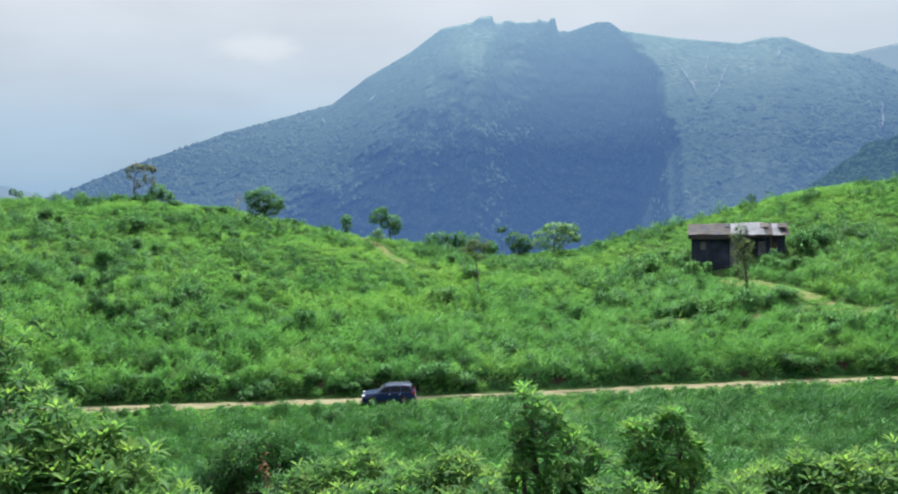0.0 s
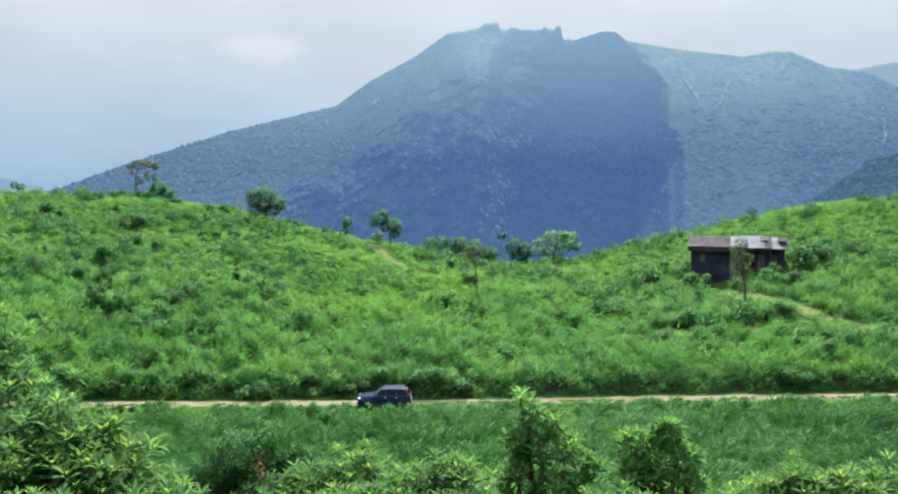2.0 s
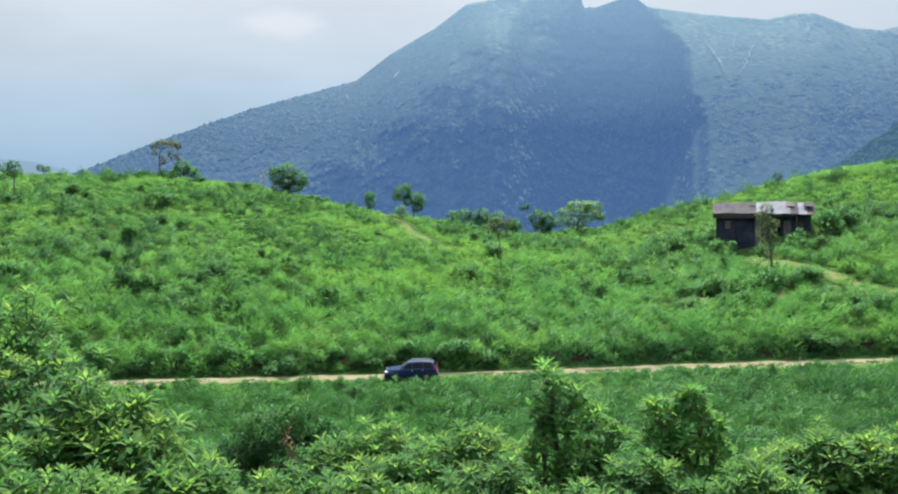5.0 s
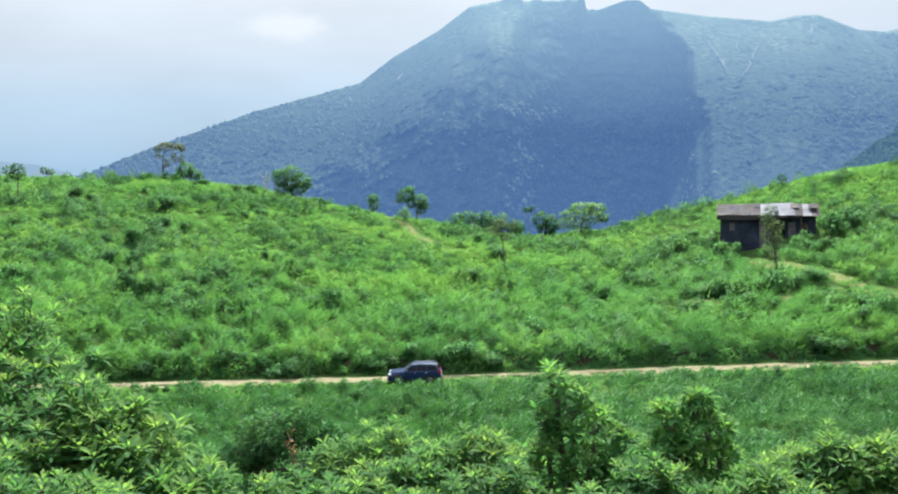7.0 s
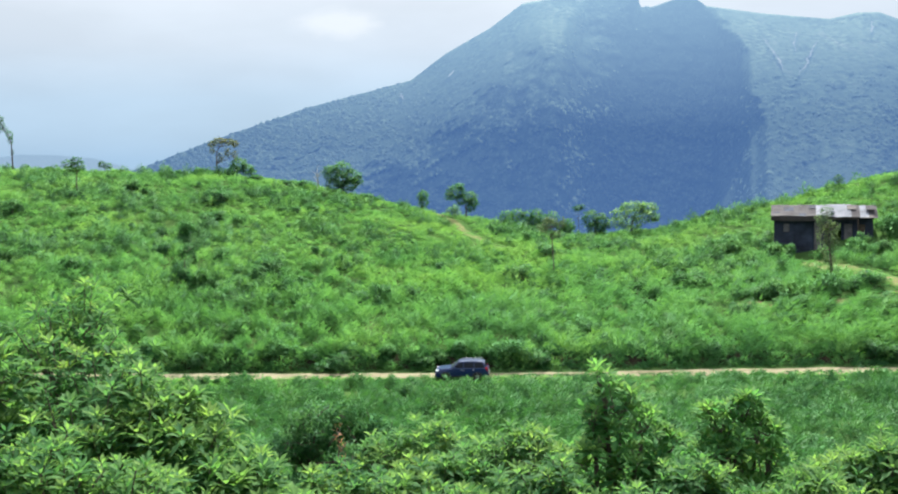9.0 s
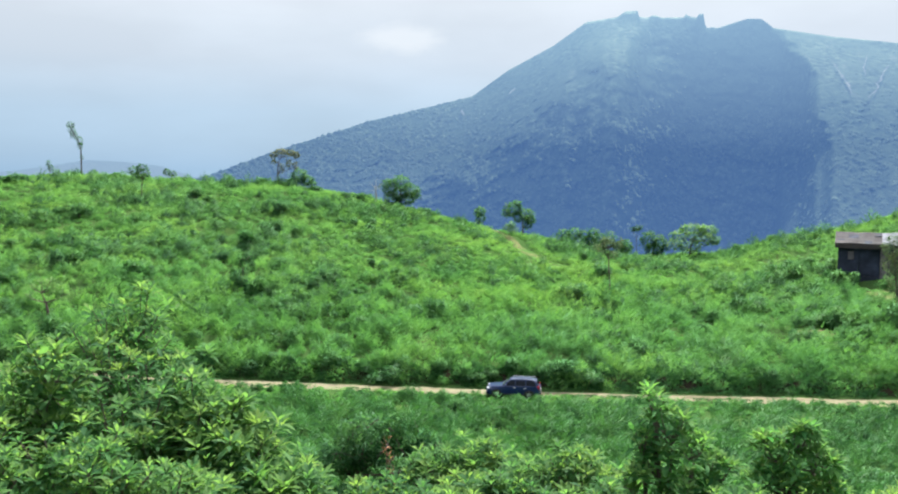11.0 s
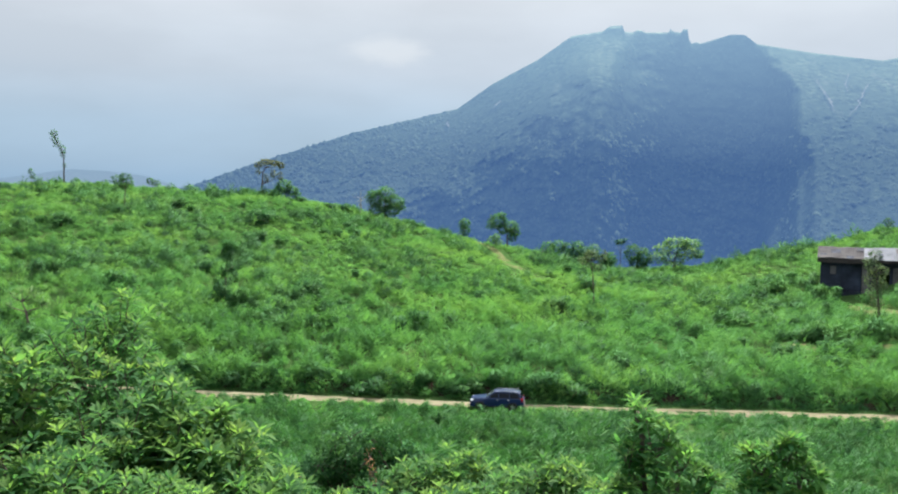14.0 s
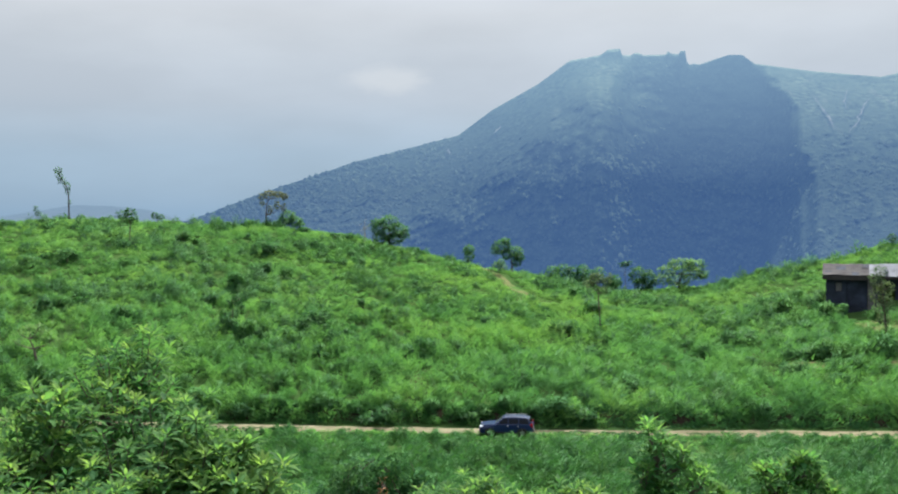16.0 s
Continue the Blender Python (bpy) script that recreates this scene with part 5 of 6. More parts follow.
def near_bushes():
    g = lambda x, y: float(surface(x, y))
    # (x, y of the foot; clumps as x, y, z in the world, radius; whorls)
    def bush(x, y, clumps, tips, label, seed, **kw):
        lance_bush(x, y, [(a - x, b - y, c - g(x, y), r) for a, b, c, r in clumps], int(tips * 1.7), label, seed, **kw)

    bush(-5.0, 10.2, [(-5.02, 10.15, 14.72, 0.43), (-5.08, 9.68, 14.30, 0.57), (-4.42, 9.41, 14.05, 0.56), (-4.47, 8.85, 13.55, 0.80)], 170, "tall leafy bush with dark inner stems", 71, leaf=0.144, young_share=0.3)
    bush(-4.0, 9.6, [(-3.92, 9.26, 13.92, 0.48), (-3.39, 8.98, 13.66, 0.46), (-3.93, 8.68, 13.39, 0.64), (-3.18, 8.40, 13.14, 0.62)], 210, "broad bright green lance-leaved bush", 72)
    bush(-5.9, 8.8, [(-5.05, 8.47, 14.51, 0.31), (-5.41, 8.57, 13.95, 0.51), (-5.92, 8.77, 13.54, 0.61), (-5.08, 8.53, 13.25, 0.71)], 190, "bright green lance-leaved bush on the slope", 73)
    bush(-2.9, 9.2, [(-2.78, 8.63, 13.35, 0.42), (-2.42, 8.25, 13.00, 0.49), (-3.00, 8.19, 12.95, 0.46)], 120, "low bright green lance-leaved bush", 74)
    bush(-7.2, 9.6, [(-6.61, 9.20, 13.86, 0.48), (-6.82, 8.85, 13.55, 0.65), (-5.90, 8.75, 13.46, 0.65)], 180, "bright green lance-leaved bush on the slope", 75)
    bush(-1.7, 13.3, [(-2.0, 13.3, 12.1, 0.45), (-1.3, 13.4, 12.2, 0.45), (-1.6, 13.1, 11.6, 0.7), (-0.8, 13.2, 11.8, 0.5)], 180, "low spreading bush with yellow-green leaf whorls", 76, young_share=0.45, leaf=0.17)
    bush(-0.3, 12.6, [(-0.1, 12.6, 12.45, 0.4), (-0.5, 12.5, 12.1, 0.5), (0.2, 12.5, 11.9, 0.5)], 130, "low spreading bush with yellow-green leaf whorls", 77, young_share=0.45, leaf=0.17)
    bush(-2.2, 11.3, [(-2.4, 11.3, 12.3, 0.4), (-1.8, 11.2, 12.1, 0.5), (-1.1, 11.2, 12.0, 0.5)], 120, "low bush with pale leaf whorls", 78, young_share=0.45)
    bush(1.1, 12.3, [(0.95, 12.3, 13.52, 0.2), (1.2, 12.35, 13.22, 0.24), (0.78, 12.2, 13.05, 0.2), (1.05, 12.3, 12.8, 0.28), (1.52, 12.2, 12.98, 0.24), (1.78, 12.3, 12.7, 0.25),
                     (1.35, 12.1, 12.45, 0.3), (0.74, 12.2, 12.5, 0.28), (1.78, 12.1, 12.2, 0.32), (1.1, 12.2, 12.0, 0.38)], 95, "upright airy bush with dark lower stems", 79, young_share=0.55, leaf=0.19, fill=90, material=M_MIDLEAF)
    bush(2.7, 12.4, [(2.75, 12.4, 13.1, 0.22), (2.45, 12.4, 12.95, 0.22), (3.0, 12.4, 12.85, 0.25), (2.6, 12.3, 12.6, 0.28), (3.1, 12.3, 12.45, 0.27), (2.3, 12.3, 12.5, 0.22), (2.75, 12.3, 12.15, 0.34)], 75,
         "upright rounded lance-leaved bush", 80, young_share=0.55, leaf=0.19, fill=90, material=M_MIDLEAF)
    bush(4.3, 11.8, [(4.4, 11.8, 12.55, 0.4), (4.0, 11.7, 12.2, 0.5), (4.9, 11.8, 12.3, 0.5)], 150, "low bright green lance-leaved bush", 81)
    bush(3.2, 11.0, [(3.3, 11.0, 12.4, 0.35), (2.9, 10.9, 12.1, 0.4), (3.6, 10.9, 12.0, 0.5)], 110, "low bright green lance-leaved bush", 82)
    bush(1.0, 10.6, [(0.6, 10.6, 12.1, 0.4), (1.3, 10.6, 12.2, 0.4), (1.0, 10.5, 11.8, 0.6)], 110, "low bush with pale leaf whorls", 83, young_share=0.45)
    bush(0.3, 11.4, [(0.3, 11.4, 12.35, 0.4), (-0.2, 11.3, 12.0, 0.5), (0.7, 11.3, 11.9, 0.5)], 110, "low bush with pale leaf whorls", 87, young_share=0.45)
    bush(2.1, 11.4, [(2.0, 11.4, 12.35, 0.4), (1.6, 11.3, 12.0, 0.45), (2.5, 11.3, 12.0, 0.45)], 110, "low bush with pale leaf whorls", 88, young_share=0.45)
    bush(-1.2, 12.0, [(-1.2, 12.0, 12.25, 0.4), (-1.7, 11.9, 11.9, 0.5), (-0.7, 11.9, 11.9, 0.5)], 110, "low spreading bush with yellow-green leaf whorls", 89, young_share=0.45)
    bush(5.4, 11.6, [(5.4, 11.6, 12.5, 0.45), (5.9, 11.7, 12.2, 0.5), (5.0, 11.4, 12.0, 0.5)], 120, "low bright green lance-leaved bush", 90)
    bush(-4.6, 6.3, [(-4.2, 6.0, 14.25, 0.3), (-4.6, 6.4, 14.4, 0.35), (-5.0, 6.2, 14.2, 0.4)], 110, "low bright green lance-leaved bush", 92, leaf=0.114)
    bush(-3.6, 6.6, [(-3.5, 6.5, 14.05, 0.3), (-3.9, 6.8, 14.1, 0.35), (-3.1, 6.8, 13.85, 0.35)], 110, "low bright green lance-leaved bush", 93, leaf=0.114)
    # dark trees lower down the slope, and a withered branch among them
    def gully_tree(x, y, crowns, leaves, label, seed, grow, material=M_GULLYLEAF):
        """A low broadleaf tree: a trunk under separate rounded clumps."""
        blobs = []
        r = np.random.default_rng(seed)
        for (cx, cy, cz), (rx, ry, rz_) in crowns:
            for _ in range(4):
                d = r.normal(size=3)
                d /= np.linalg.norm(d)
                blobs.append(((cx + d[0] * rx * 0.7, cy + d[1] * ry * 0.7, cz + d[2] * rz_ * 0.7), (rx * 0.5, ry * 0.5, rz_ * 0.5)))
        tree("tree", x, y, 5, [(0, 0, 0), (0.1, 0, 1.6), (0, 0, 3.0)], blobs, leaves, 0.13, material, label, seed, 0.12, "gully trees", grow, lift=0.15)

    gully_tree(-7.0, 28.2, [((-0.8, 0, 3.9), (1.2, 1.1, 0.9)), ((0.5, 0, 4.1), (1.1, 1.1, 0.8)), ((0, -0.4, 3.0), (1.6, 1.3, 1.0)), ((1.2, -0.3, 3.3), (0.9, 0.9, 0.9)), ((-1.6, -0.3, 2.9), (0.9, 0.9, 0.8)), ((0.2, -0.6, 1.9), (1.7, 1.0, 0.9))],
               12000, "dense green broadleaf tree below the slope", 84, 1.08, M_DARKLEAF)
    gully_tree(-4.8, 28.4, [((-0.4, 0, 4.3), (0.9, 0.9, 0.8)), ((0.5, 0, 3.8), (0.8, 0.9, 0.9)), ((-0.1, -0.3, 3.0), (1.1, 1.0, 1.0)), ((0.2, -0.5, 1.9), (1.1, 0.9, 0.9))],
               8500, "dark dense broadleaf tree below the slope", 85, 1.06)
    gully_tree(-2.6, 27.5, [((-0.3, 0, 3.0), (1.0, 0.9, 0.8)), ((0.8, 0, 2.7), (0.9, 0.9, 0.8)), ((0.2, -0.3, 2.0), (1.3, 1.0, 0.9))],
               6500, "dense green broadleaf tree below the slope", 91, 1.0)
    tree("withered_branch", -5.5, 26.2, 4, [(0, 0, 0), (0, 0, 1.6), (0.0, 0, 3.2)], [((0.02, 0, 4.0), (0.10, 0.1, 0.3)), ((0.12, 0, 3.5), (0.10, 0.1, 0.3)), ((0.2, 0, 3.1), (0.1, 0.1, 0.2))], 60, 0.12, M_REDLEAF, "withered red-brown leafy branch among dark bushes", 86, 0.04)


near_bushes()


# ---- the old shed on the slope ----
M_WALL = two_tone("mouldy_plaster", ((0.3, (0.006, 0.010, 0.016)), (0.5, (0.014, 0.019, 0.033)), (0.72, (0.027, 0.038, 0.063))), 0.9, 0.95, 12, 0.02)
M_PALE = two_tone("weathered_board", ((0.3, (0.046, 0.043, 0.046)), (0.6, (0.090, 0.086, 0.091)), (0.8, (0.119, 0.116, 0.119))), 2.0, 0.9, 20, 0.01)
M_TIMBER = two_tone("old_timber", ((0.3, (0.025, 0.018, 0.014)), (0.6, (0.065, 0.048, 0.037)), (0.8, (0.110, 0.080, 0.065))), 1.5, 0.9, 25, 0.01)
M_TIN = two_tone("weathered_sheet", ((0.34, (0.034, 0.032, 0.034)), (0.5, (0.052, 0.050, 0.053)), (0.66, (0.074, 0.070, 0.072))), 0.8, 0.95, 9, 0.01, gloss=0.05)
M_TIN_NEW = two_tone("pale_sheet", ((0.34, (0.074, 0.080, 0.092)), (0.5, (0.122, 0.130, 0.150)), (0.64, (0.160, 0.170, 0.192))), 0.7, 0.9, 9, 0.01, gloss=0.05)
M_RUST = two_tone("rusty_sheet", ((0.3, (0.014, 0.013, 0.014)), (0.55, (0.030, 0.025, 0.025)), (0.75, (0.048, 0.045, 0.046))), 1.2, 0.85, 12, 0.01)


def box_bm(*boxes, bevel=0.012):
    """Boxes (x0, x1, y0, y1, z0, z1) as one bmesh with eased edges."""
    bm = bmesh.new()
    for x0, x1, y0, y1, z0, z1 in boxes:
        made = bmesh.ops.create_cube(bm, size=1.0)["verts"]
        bmesh.ops.scale(bm, vec=(x1 - x0, y1 - y0, z1 - z0), verts=made)
        bmesh.ops.translate(bm, vec=((x0 + x1) / 2, (y0 + y1) / 2, (z0 + z1) / 2), verts=made)
    if bevel:
        bmesh.ops.bevel(bm, geom=bm.edges[:], offset=bevel, segments=1, affect="EDGES")
    return bm


def sheet(name, x0, x1, eave, ridge, material, parent, rng, sag=0.0):
    """One corrugated sheet from the eave (y, z) to the ridge (y, z), folded in ribs, 2 cm thick."""
    cols = 9
    (ey, ez), (ry, rz) = eave, ridge
    jit = rng.uniform(-0.12, 0.12, 4)
    v = []
    for low in (0.0, -0.022):
        for k, (y, z) in enumerate(((ey + jit[0], ez + jit[1] * 0.4 - sag), ((ey + ry) / 2, (ez + rz) / 2 - 0.02 - sag * 0.4), (ry, rz + jit[2] * 0.25))):
            for c in range(cols):
                v.append((x0 + (x1 - x0) * c / (cols - 1), y, z + (0.012 if c % 2 else 0) + low))
    n, f = cols * 3, []
    for r in range(2):
        for c in range(cols - 1):
            i = r * cols + c
            f += [(i, i + 1, i + cols + 1, i + cols), (n + i, n + i + cols, n + i + cols + 1, n + i + 1)]
    for c in range(cols - 1):
        f.append((c, n + c, n + c + 1, c + 1))
    return raw_mesh(name, v, f, material, parent)


def old_shed():
    z0 = 6.05
    ob = thing("shed", *HOUSE_AT, z0, math.degrees(HOUSE_YAW))
    ob.matrix_basis = ob.matrix_basis @ Matrix.Diagonal((0.94, 1, 1, 1))
    rng = np.random.default_rng(9)
    D = -1.2  # foundations go down into the slope
    part("floor_slab", box_bm((-5.1, 4.9, -2.3, 2.3, D, 0.1)), M_WALL, ob)
    # front of the projecting end: a window, a wide opening closed by added planks, a pale pier
    part("wall", box_bm((-5.2, -4.25, -2.6, -2.36, D, 3.3), (-3.6, -3.15, -2.6, -2.36, D, 3.3), (-4.25, -3.6, -2.6, -2.36, D, 1.75), (-4.25, -3.6, -2.6, -2.36, 2.65, 3.3),
                        (-3.15, -1.05, -2.6, -2.36, 2.75, 3.3), (-3.15, -1.05, -2.6, -2.36, D, 0.1)), M_WALL, ob)
    # added dark planks, no known door: they keep the opening's shade from turning black
    opening_boards = part("door", box_bm((-3.12, -1.08, -2.44, -2.40, 0.12, 2.72)), M_WALL, ob, "dark planks filling the wide opening")
    for k in range(8):
        part("plank", box_bm((-3.12 + 0.255 * k, -2.885 + 0.255 * k, -2.475, -2.445, 0.14 + rng.uniform(0, 0.06), 2.70)), M_WALL, opening_boards)
    part("shutter", box_bm((-4.22, -3.63, -2.52, -2.46, 1.78, 2.62)), M_PALE, ob, "pale board closing a window")
    part("pier", box_bm((-1.05, -0.35, -2.63, -2.3, D, 3.3)), M_PALE, ob, "pale plastered pier")
    part("wall", box_bm((-0.35, 0.0, -2.6, -2.36, D, 3.3), (-0.24, 0.0, -2.36, -1.3, D, 3.3)), M_WALL, ob)
    # set-back half: opening, pale plank door, window
    part("wall", box_bm((0.0, 0.7, -1.5, -1.28, D, 3.25), (1.7, 2.0, -1.5, -1.28, D, 3.25), (0.7, 1.7, -1.5, -1.28, 2.6, 3.25), (2.0, 2.85, -1.5, -1.28, 2.55, 3.25),
                        (2.85, 3.5, -1.5, -1.28, D, 3.25), (3.5, 4.1, -1.5, -1.28, D, 1.6), (3.5, 4.1, -1.5, -1.28, 2.5, 3.25), (4.1, 4.9, -1.5, -1.28, D, 3.25)), M_WALL, ob)
    door = part("door", box_bm((2.03, 2.83, -1.41, -1.37, 0.1, 2.52)), M_PALE, ob, "weathered pale plank door")
    for k in range(4):
        part("plank", box_bm((2.03 + 0.2 * k, 2.21 + 0.2 * k, -1.445, -1.415, 0.12 + rng.uniform(0, 0.05), 2.50)), M_PALE, door)
    part("handle", box_bm((2.70, 2.74, -1.49, -1.44, 1.1, 1.25), bevel=0.005), M_RUST, door)
    part("shutter", box_bm((3.53, 4.07, -1.43, -1.38, 1.63, 2.47)), M_TIMBER, ob, "dark timber shutter")
    part("wall", box_bm((-5.2, -4.96, -2.36, 2.4, D, 3.3)), M_WALL, ob)
    part("wall", box_bm((4.66, 4.9, -1.28, 2.4, D, 3.2)), M_WALL, ob)
    part("wall", box_bm((-4.96, 4.66, 2.16, 2.4, D, 3.3)), M_WALL, ob)
    for x in (-5.19, -0.2):
        bm = bmesh.new()
        vs = [bm.verts.new(p) for p in ((x, -2.5, 3.3), (x, 2.4, 3.25), (x, 0.25, 4.2), (x + 0.2, -2.5, 3.3), (x + 0.2, 2.4, 3.25), (x + 0.2, 0.25, 4.2))]
        for f in ((0, 1, 2), (5, 4, 3), (0, 2, 5, 3), (2, 1, 4, 5), (1, 0, 3, 4)):
            bm.faces.new([vs[i] for i in f])
        part("gable", bm, M_WALL, ob)
    for x in (-5.2, -3.2, -1.3, 0.6, 2.6, 4.75):
        part("rafter", box_bm((x, x + 0.1, -2.9 if x < 0 else -2.2, -2.62 if x < 0 else -1.52, 3.18, 3.3)), M_TIMBER, ob)
    part("post", box_bm((3.3, 3.42, -2.2, -2.08, D, 3.16)), M_TIMBER, ob)
    # roofs
    part("ridge_beam", box_bm((-5.5, 5.0, 0.17, 0.33, 4.10, 4.24)), M_TIMBER, ob)
    for k in range(6):
        x = -5.55 + k * 0.93
        m = M_TIN if k != 5 else M_TIN_NEW
        sheet("roof_sheet", x, x + 0.97, (-3.0, 3.42), (0.25, 4.36), m, ob, rng)
        sheet("roof_sheet", x, x + 0.97, (2.8, 3.2), (0.25, 4.36), M_TIN, ob, rng)
        part("fascia", box_bm((x + 0.02, x + 0.92, -3.04 + rng.uniform(-0.02, 0.02), -2.99, 2.92 + rng.uniform(-0.05, 0.05), 3.40)), M_RUST, ob, "rusty brown hanging eave sheet")
    for k in range(6):
        x = 0.05 + k * 0.87
        m = (M_TIN_NEW, M_TIN_NEW, M_TIN_NEW, M_TIN, M_TIN_NEW, M_TIN)[k]
        sheet("roof_sheet", x, x + 0.91, (-2.25, 3.3), (0.25, 4.42 - 0.05 * max(k - 2, 0)), m, ob, rng, 0.05 * max(k - 2, 0))
        sheet("roof_sheet", x, x + 0.91, (2.8, 3.2), (0.25, 4.40 - 0.05 * max(k - 2, 0)), M_TIN, ob, rng)
    for px0, px1, e, r in ((-5.3, -4.6, -2.95, -1.9), (-4.2, -3.2, -1.5, -0.5), (-2.6, -1.9, -3.1, -2.2), (-1.6, -0.9, -0.9, 0.1), (0.6, 1.0, -2.3, -1.4), (4.2, 5.1, -1.2, 0.1)):
        sheet("patch", px0, px1, (e, 3.445 + (e + 3.0) * 0.289), (r, 3.445 + (r + 3.0) * 0.289), M_WALL if px0 < 3 else M_TIN, ob, rng)
    sheet("patch", 2.3, 3.2, (-0.9, 3.97), (0.1, 4.38), M_RUST, ob, rng)
    sheet("patch", 3.6, 4.9, (-2.35, 3.22), (-1.3, 3.56), M_RUST, ob, rng)
    part("fascia", box_bm((0.1, 3.4, -2.3, -2.26, 3.02, 3.28)), M_RUST, ob, "rusty brown hanging eave sheet")
    tagged(ob, "dilapidated dark shed with patched grey sheet roof", "shed")


old_shed()


# ---- the car on the road ----
def paint(name, colour, rough=0.25, metal=0.0, coat=0.0):
    m, nt, N, L, bs = shader(name)
    dust = noise_of(N, L, 2.2, 5)
    L(ramp_of(N, L, dust, ((0.35, colour), (0.8, tuple(0.9 * c + 0.004 for c in colour)))), bs.inputs["Base Color"])
    bs.inputs["Roughness"].default_value, bs.inputs["Metallic"].default_value, bs.inputs["Coat Weight"].default_value = rough, metal, coat
    bs.inputs["Specular IOR Level"].default_value = 0.22
    return m


M_CARBODY = paint("navy_paint", (0.004, 0.013, 0.050), 0.28, 0.0, 0.0)
M_CARGLASS = paint("tinted_glass", (0.008, 0.010, 0.014), 0.06)
M_CARGLASS.node_tree.nodes["Principled BSDF"].inputs["Specular IOR Level"].default_value = 0.05
M_SCREEN = paint("windscreen_glass", (0.05, 0.065, 0.08), 0.05)
M_BLACK = paint("black_trim", (0.012, 0.012, 0.013), 0.6)
M_TYRE = paint("tyre_rubber", (0.016, 0.015, 0.014), 0.9)
M_RIM = paint("alloy", (0.42, 0.43, 0.45), 0.35, 0.8)
M_LAMP = paint("clear_lamp", (0.75, 0.77, 0.8), 0.12)
M_TAIL = paint("red_lamp", (0.26, 0.012, 0.014), 0.2)
M_SILVER = paint("silver_rail", (0.5, 0.51, 0.53), 0.3, 0.7)


def loft(stations, closed=True):
    """A skin through rings of points, one ring a station."""
    v = [p for ring in stations for p in ring]
    n = len(stations[0])
    f = []
    for k in range(len(stations) - 1):
        for j in range(n if closed else n - 1):
            f.append((k * n + j, k * n + (j + 1) % n, (k + 1) * n + (j + 1) % n, (k + 1) * n + j))
    bm = bmesh.new()
    bv = [bm.verts.new(p) for p in v]
    for q in f:
        bm.faces.new([bv[i] for i in q])
    if closed:
        bm.faces.new(bv[:n][::-1])
        bm.faces.new(bv[-n:])
    bmesh.ops.recalc_face_normals(bm, faces=bm.faces[:])
    return bm


def disc(x, y, z, r, w, sides=20, inner=0.0):
    """A wheel-like ring with its axle along y."""
    bm = bmesh.new()
    rings = []
    prof = [(r * 0.93, -w / 2), (r, -w * 0.35), (r, w * 0.35), (r * 0.93, w / 2), (max(inner, 0.001), w / 2 * 0.9), (max(inner, 0.001), -w / 2 * 0.9)]
    for k in range(sides):
        a = 2 * math.pi * k / sides
        rings.append([bm.verts.new((x + p * math.cos(a), y + q, z + p * math.sin(a))) for p, q in prof])
    for k in range(sides):
        a, b = rings[k], rings[(k + 1) % sides]
        for j in range(len(prof)):
            bm.faces.new((a[j], a[(j + 1) % len(prof)], b[(j + 1) % len(prof)], b[j]))
    bmesh.ops.recalc_face_normals(bm, faces=bm.faces[:])
    return bm


def panel(points, thick=0.02):
    """A flat or bent pane through four or more points in order, given thickness along its normal."""
    bm = bmesh.new()
    vs = [bm.verts.new(p) for p in points]
    face = bm.faces.new(vs)
    bm.normal_update()
    n = face.normal.copy()
    made = bmesh.ops.extrude_face_region(bm, geom=[face])["geom"]
    bmesh.ops.translate(bm, vec=n * -thick, verts=[g for g in made if isinstance(g, bmesh.types.BMVert)])
    bmesh.ops.recalc_face_normals(bm, faces=bm.faces[:])
    return bm


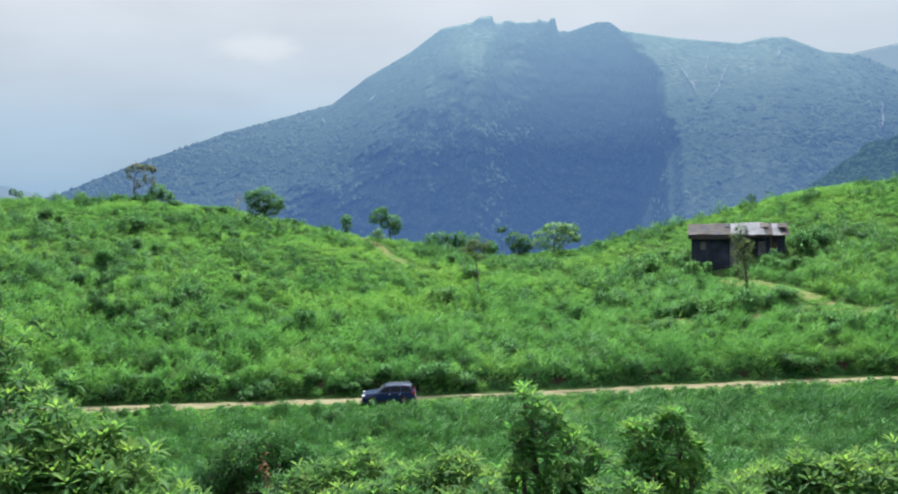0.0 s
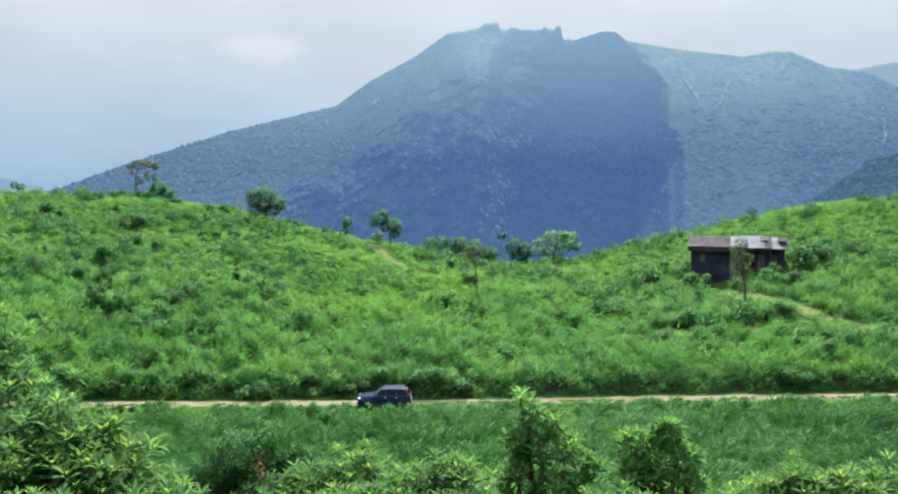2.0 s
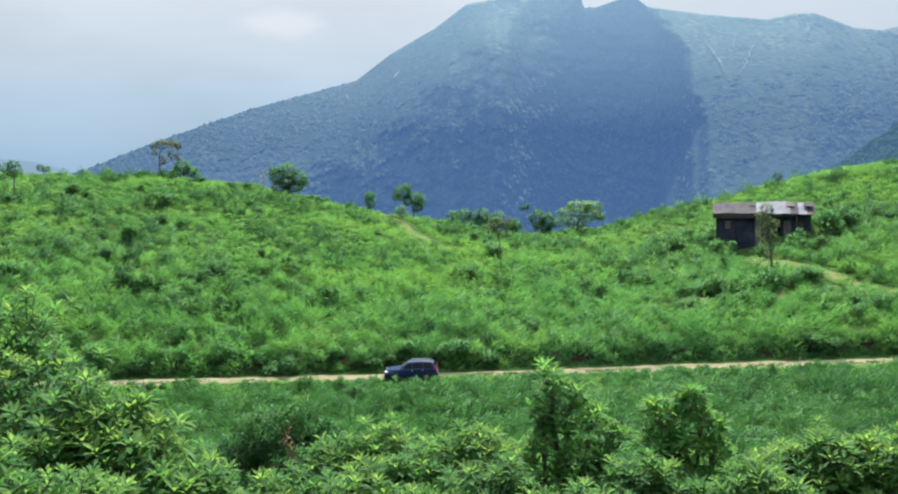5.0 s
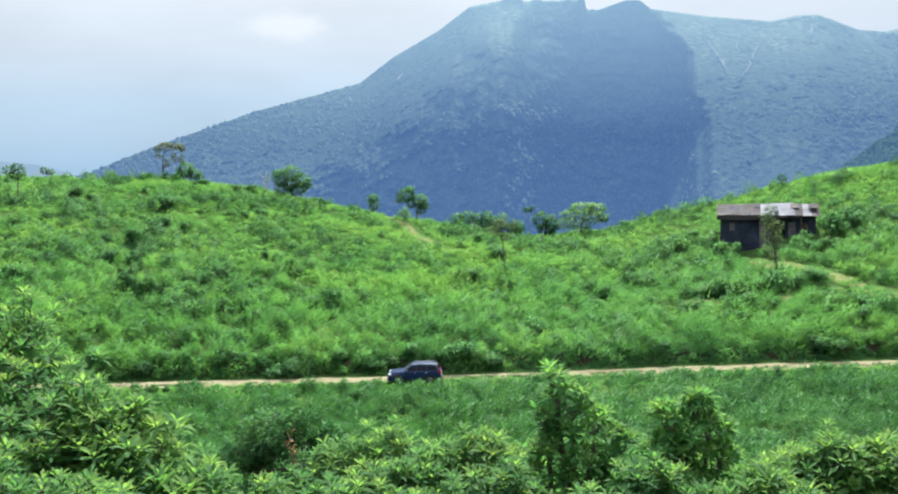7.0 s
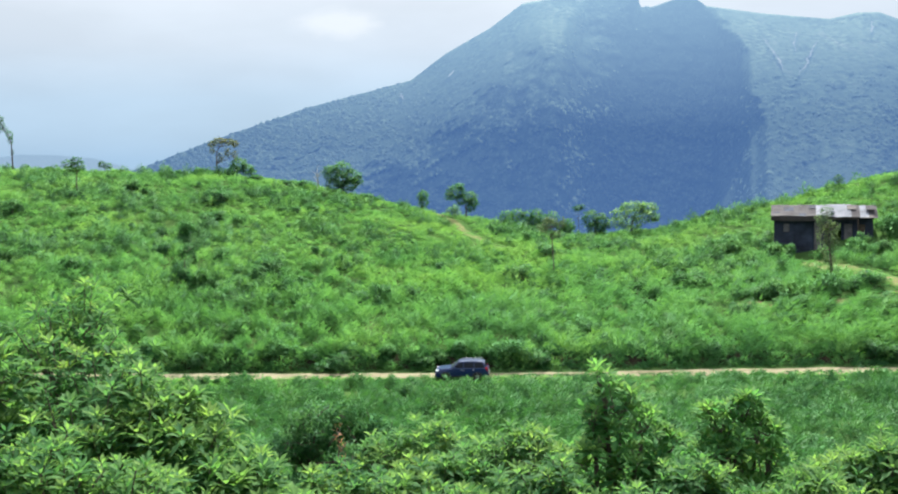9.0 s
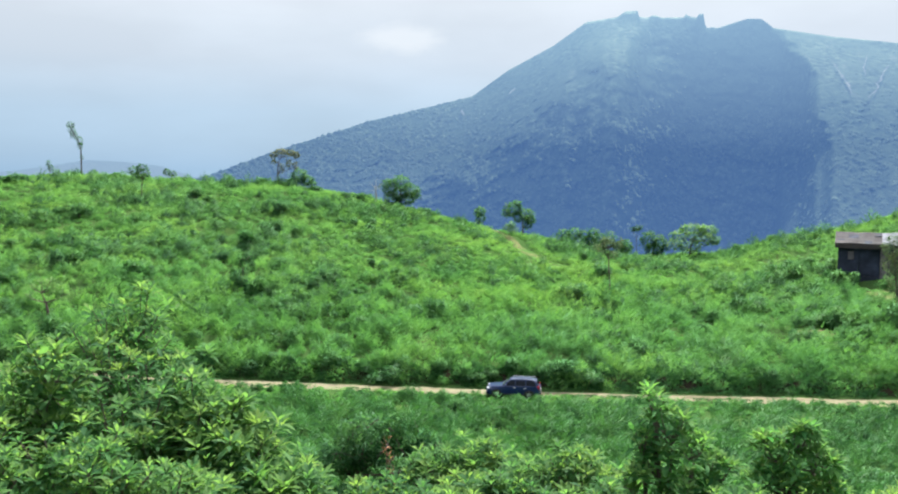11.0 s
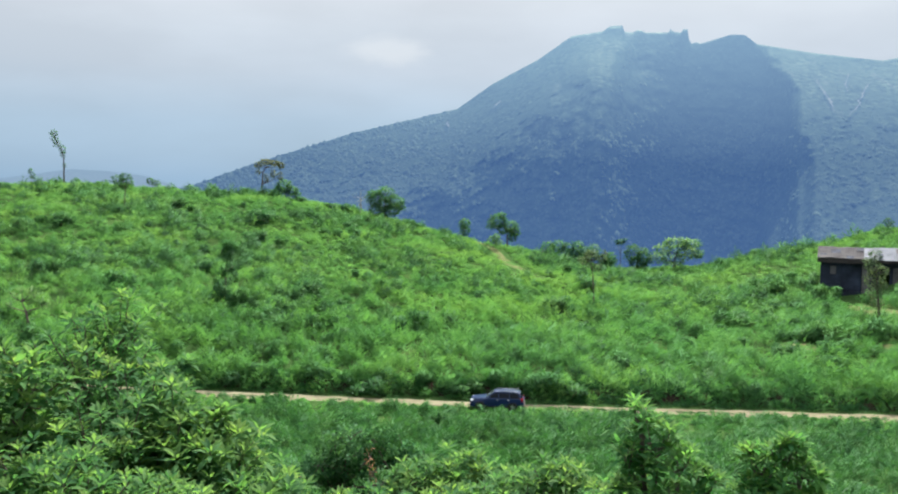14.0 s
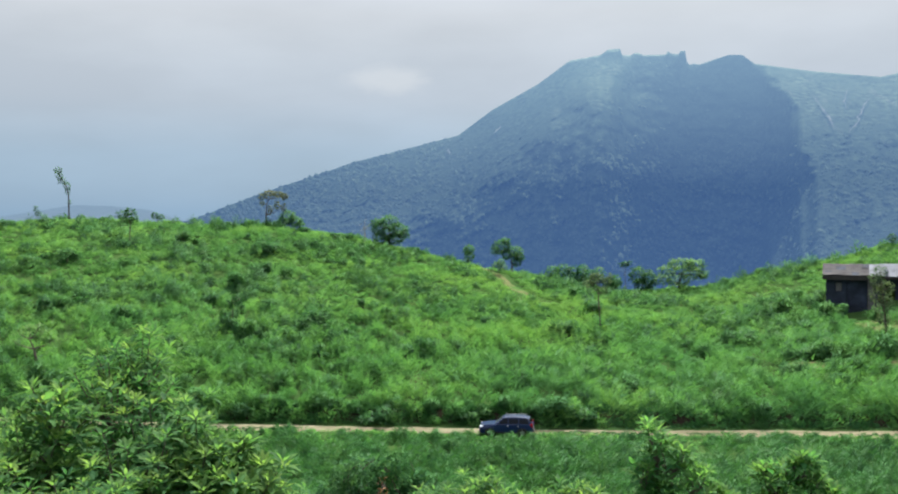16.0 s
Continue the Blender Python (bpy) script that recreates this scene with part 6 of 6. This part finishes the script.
def suv(x, y, z, turn):
    """A five-door estate car, 4.5 m long; its nose points along -x before it is turned."""
    ob = thing("car", x, y, z, turn, 0.84)
    ob.matrix_basis = ob.matrix_basis @ Matrix.Diagonal((1.04, 1, 0.93, 1))
    # lower body: x, sill z, shoulder z, half width at sill, at waist, at shoulder
    st = [(-2.25, 0.42, 0.78, 0.62, 0.66, 0.58), (-2.18, 0.30, 0.90, 0.78, 0.82, 0.68), (-1.95, 0.25, 1.0, 0.86, 0.90, 0.74), (-1.4, 0.25, 1.06, 0.88, 0.92, 0.80),
          (-0.95, 0.25, 1.10, 0.88, 0.92, 0.84), (0.0, 0.25, 1.12, 0.88, 0.925, 0.86), (1.2, 0.25, 1.14, 0.88, 0.92, 0.86), (1.9, 0.27, 1.14, 0.87, 0.90, 0.83), (2.15, 0.34, 1.10, 0.80, 0.84, 0.78), (2.25, 0.45, 0.98, 0.70, 0.76, 0.70)]
    rings = []
    for px, lo, hi, a, b, c in st:
        mid = lo + (hi - lo) * 0.55
        rings.append([(px, -a, lo), (px, -b, mid), (px, -c - 0.03, hi - 0.06), (px, -c + 0.05, hi), (px, c - 0.05, hi), (px, c + 0.03, hi - 0.06), (px, b, mid), (px, a, lo)])
    body = part("body", loft(rings), M_CARBODY, ob)
    for p in body.data.polygons:
        p.use_smooth = False
    # cabin frame with the glass set 1 cm proud of it
    cab = [(-0.95, 1.08, 0.80, 1.09, 0.79), (-0.25, 1.10, 0.82, 1.66, 0.64), (0.4, 1.11, 0.83, 1.72, 0.65), (1.4, 1.12, 0.82, 1.70, 0.64), (1.85, 1.12, 0.80, 1.62, 0.62), (2.12, 1.10, 0.74, 1.14, 0.72)]
    part("cabin", loft([[(px, -a, lo), (px, -b, hi - 0.05), (px, -b + 0.07, hi), (px, b - 0.07, hi), (px, b, hi - 0.05), (px, a, lo)] for px, lo, a, hi, b in cab]), M_CARBODY, ob)
    part("roof", loft([[(px, -0.55, hi + 0.003), (px, -0.3, hi + 0.03), (px, 0.3, hi + 0.03), (px, 0.55, hi + 0.003)] for px, hi in ((-0.22, 1.665), (0.4, 1.725), (1.4, 1.705), (1.95, 1.60))], False), M_CARBODY, ob, "pale sheen of sky on the navy roof")
    part("windscreen", panel([(-0.93, -0.72, 1.125), (-0.93, 0.72, 1.125), (-0.285, 0.57, 1.655), (-0.285, -0.57, 1.655)], -0.02), M_SCREEN, ob)
    part("rear_window", panel([(2.105, -0.62, 1.2), (1.90, -0.54, 1.58), (1.90, 0.54, 1.58), (2.105, 0.62, 1.2)], 0.02), M_CARGLASS, ob)
    for s in (-1, 1):
        for x0, x1, t0, t1 in ((-0.72, 0.12, -0.18, 0.12), (0.20, 1.02, 0.20, 1.0), (1.10, 1.92, 1.08, 1.72)):
            pts = [(x0, s * 0.835, 1.16), (x1, s * 0.835, 1.16), (t1, s * 0.675, 1.60), (t0, s * 0.675, 1.60)]
            part("side_window", panel(pts if s < 0 else pts[::-1], 0.03), M_CARGLASS, ob)
        part("mirror", box_bm((-0.72, -0.55, s * 1.0 - 0.09, s * 1.0 + 0.09, 1.12, 1.27), bevel=0.03), M_CARBODY, ob)
        part("roof_rail", box_bm((-0.1, 1.75, s * 0.57 - 0.02, s * 0.57 + 0.02, 1.74, 1.78), bevel=0.01), M_SILVER, ob)
        part("headlight", box_bm((-2.2, -1.9, s * 0.66 - 0.14, s * 0.66 + 0.14, 0.78, 0.93), bevel=0.03), M_LAMP, ob, "clear headlight")
        part("fog_lamp", box_bm((-2.26, -2.2, s * 0.55 - 0.07, s * 0.55 + 0.07, 0.46, 0.56), bevel=0.02), M_LAMP, ob)
        part("tail_light", box_bm((2.0, 2.2, s * 0.72 - 0.12, s * 0.72 + 0.12, 0.82, 1.18), bevel=0.03), M_TAIL, ob, "red tail light")
        part("sill_trim", box_bm((-0.95, 1.0, s * 0.905 - 0.03, s * 0.905 + 0.03, 0.26, 0.40), bevel=0.01), M_BLACK, ob)
        for hx in (0.0, 0.9):
            part("door_handle", box_bm((hx, hx + 0.2, s * 0.93 - 0.02, s * 0.93 + 0.02, 0.95, 0.98), bevel=0.008), M_SILVER, ob)
        for wx in (-1.38, 1.33):
            part("wheel_arch", disc(wx, s * 0.90, 0.36, 0.43, 0.08, 20, 0.30), M_BLACK, ob)
            wheel = part("wheel", disc(wx, s * 0.84, 0.36, 0.24, 0.2, 16), M_BLACK, ob)
            part("tyre", disc(wx, s * 0.84, 0.36, 0.36, 0.24, 20, 0.235), M_TYRE, wheel)
            spokes = bmesh.new()
            for k in range(5):
                made = bmesh.ops.create_cube(spokes, size=1.0)["verts"]
                bmesh.ops.scale(spokes, vec=(0.06, 0.03, 0.22), verts=made)
                bmesh.ops.translate(spokes, vec=(0, 0, 0.12), verts=made)
                bmesh.ops.rotate(spokes, cent=(0, 0, 0), matrix=Matrix.Rotation(k * 2 * math.pi / 5, 3, "Y"), verts=made)
                bmesh.ops.translate(spokes, vec=(wx, s * 0.955, 0.36), verts=made)
            part("rim", spokes, M_RIM, wheel)
    part("grille", box_bm((-2.28, -2.22, -0.42, 0.42, 0.60, 0.76), bevel=0.015), M_BLACK, ob)
    part("front_bumper", box_bm((-2.30, -2.1, -0.74, 0.74, 0.30, 0.46), bevel=0.04), M_BLACK, ob)
    part("rear_bumper", box_bm((2.1, 2.32, -0.76, 0.76, 0.36, 0.56), bevel=0.04), M_BLACK, ob)
    part("number_plate", box_bm((-2.315, -2.30, -0.25, 0.25, 0.45, 0.56), bevel=0.003), M_LAMP, ob)
    part("number_plate", box_bm((2.245, 2.262, -0.25, 0.25, 0.68, 0.79), bevel=0.003), M_LAMP, ob)
    tagged(ob, "dark navy blue estate car on the dirt road", "car")


suv(CAR_X, 69.2, float(land(CAR_X, 69.2)) + 0.05, 0.0)
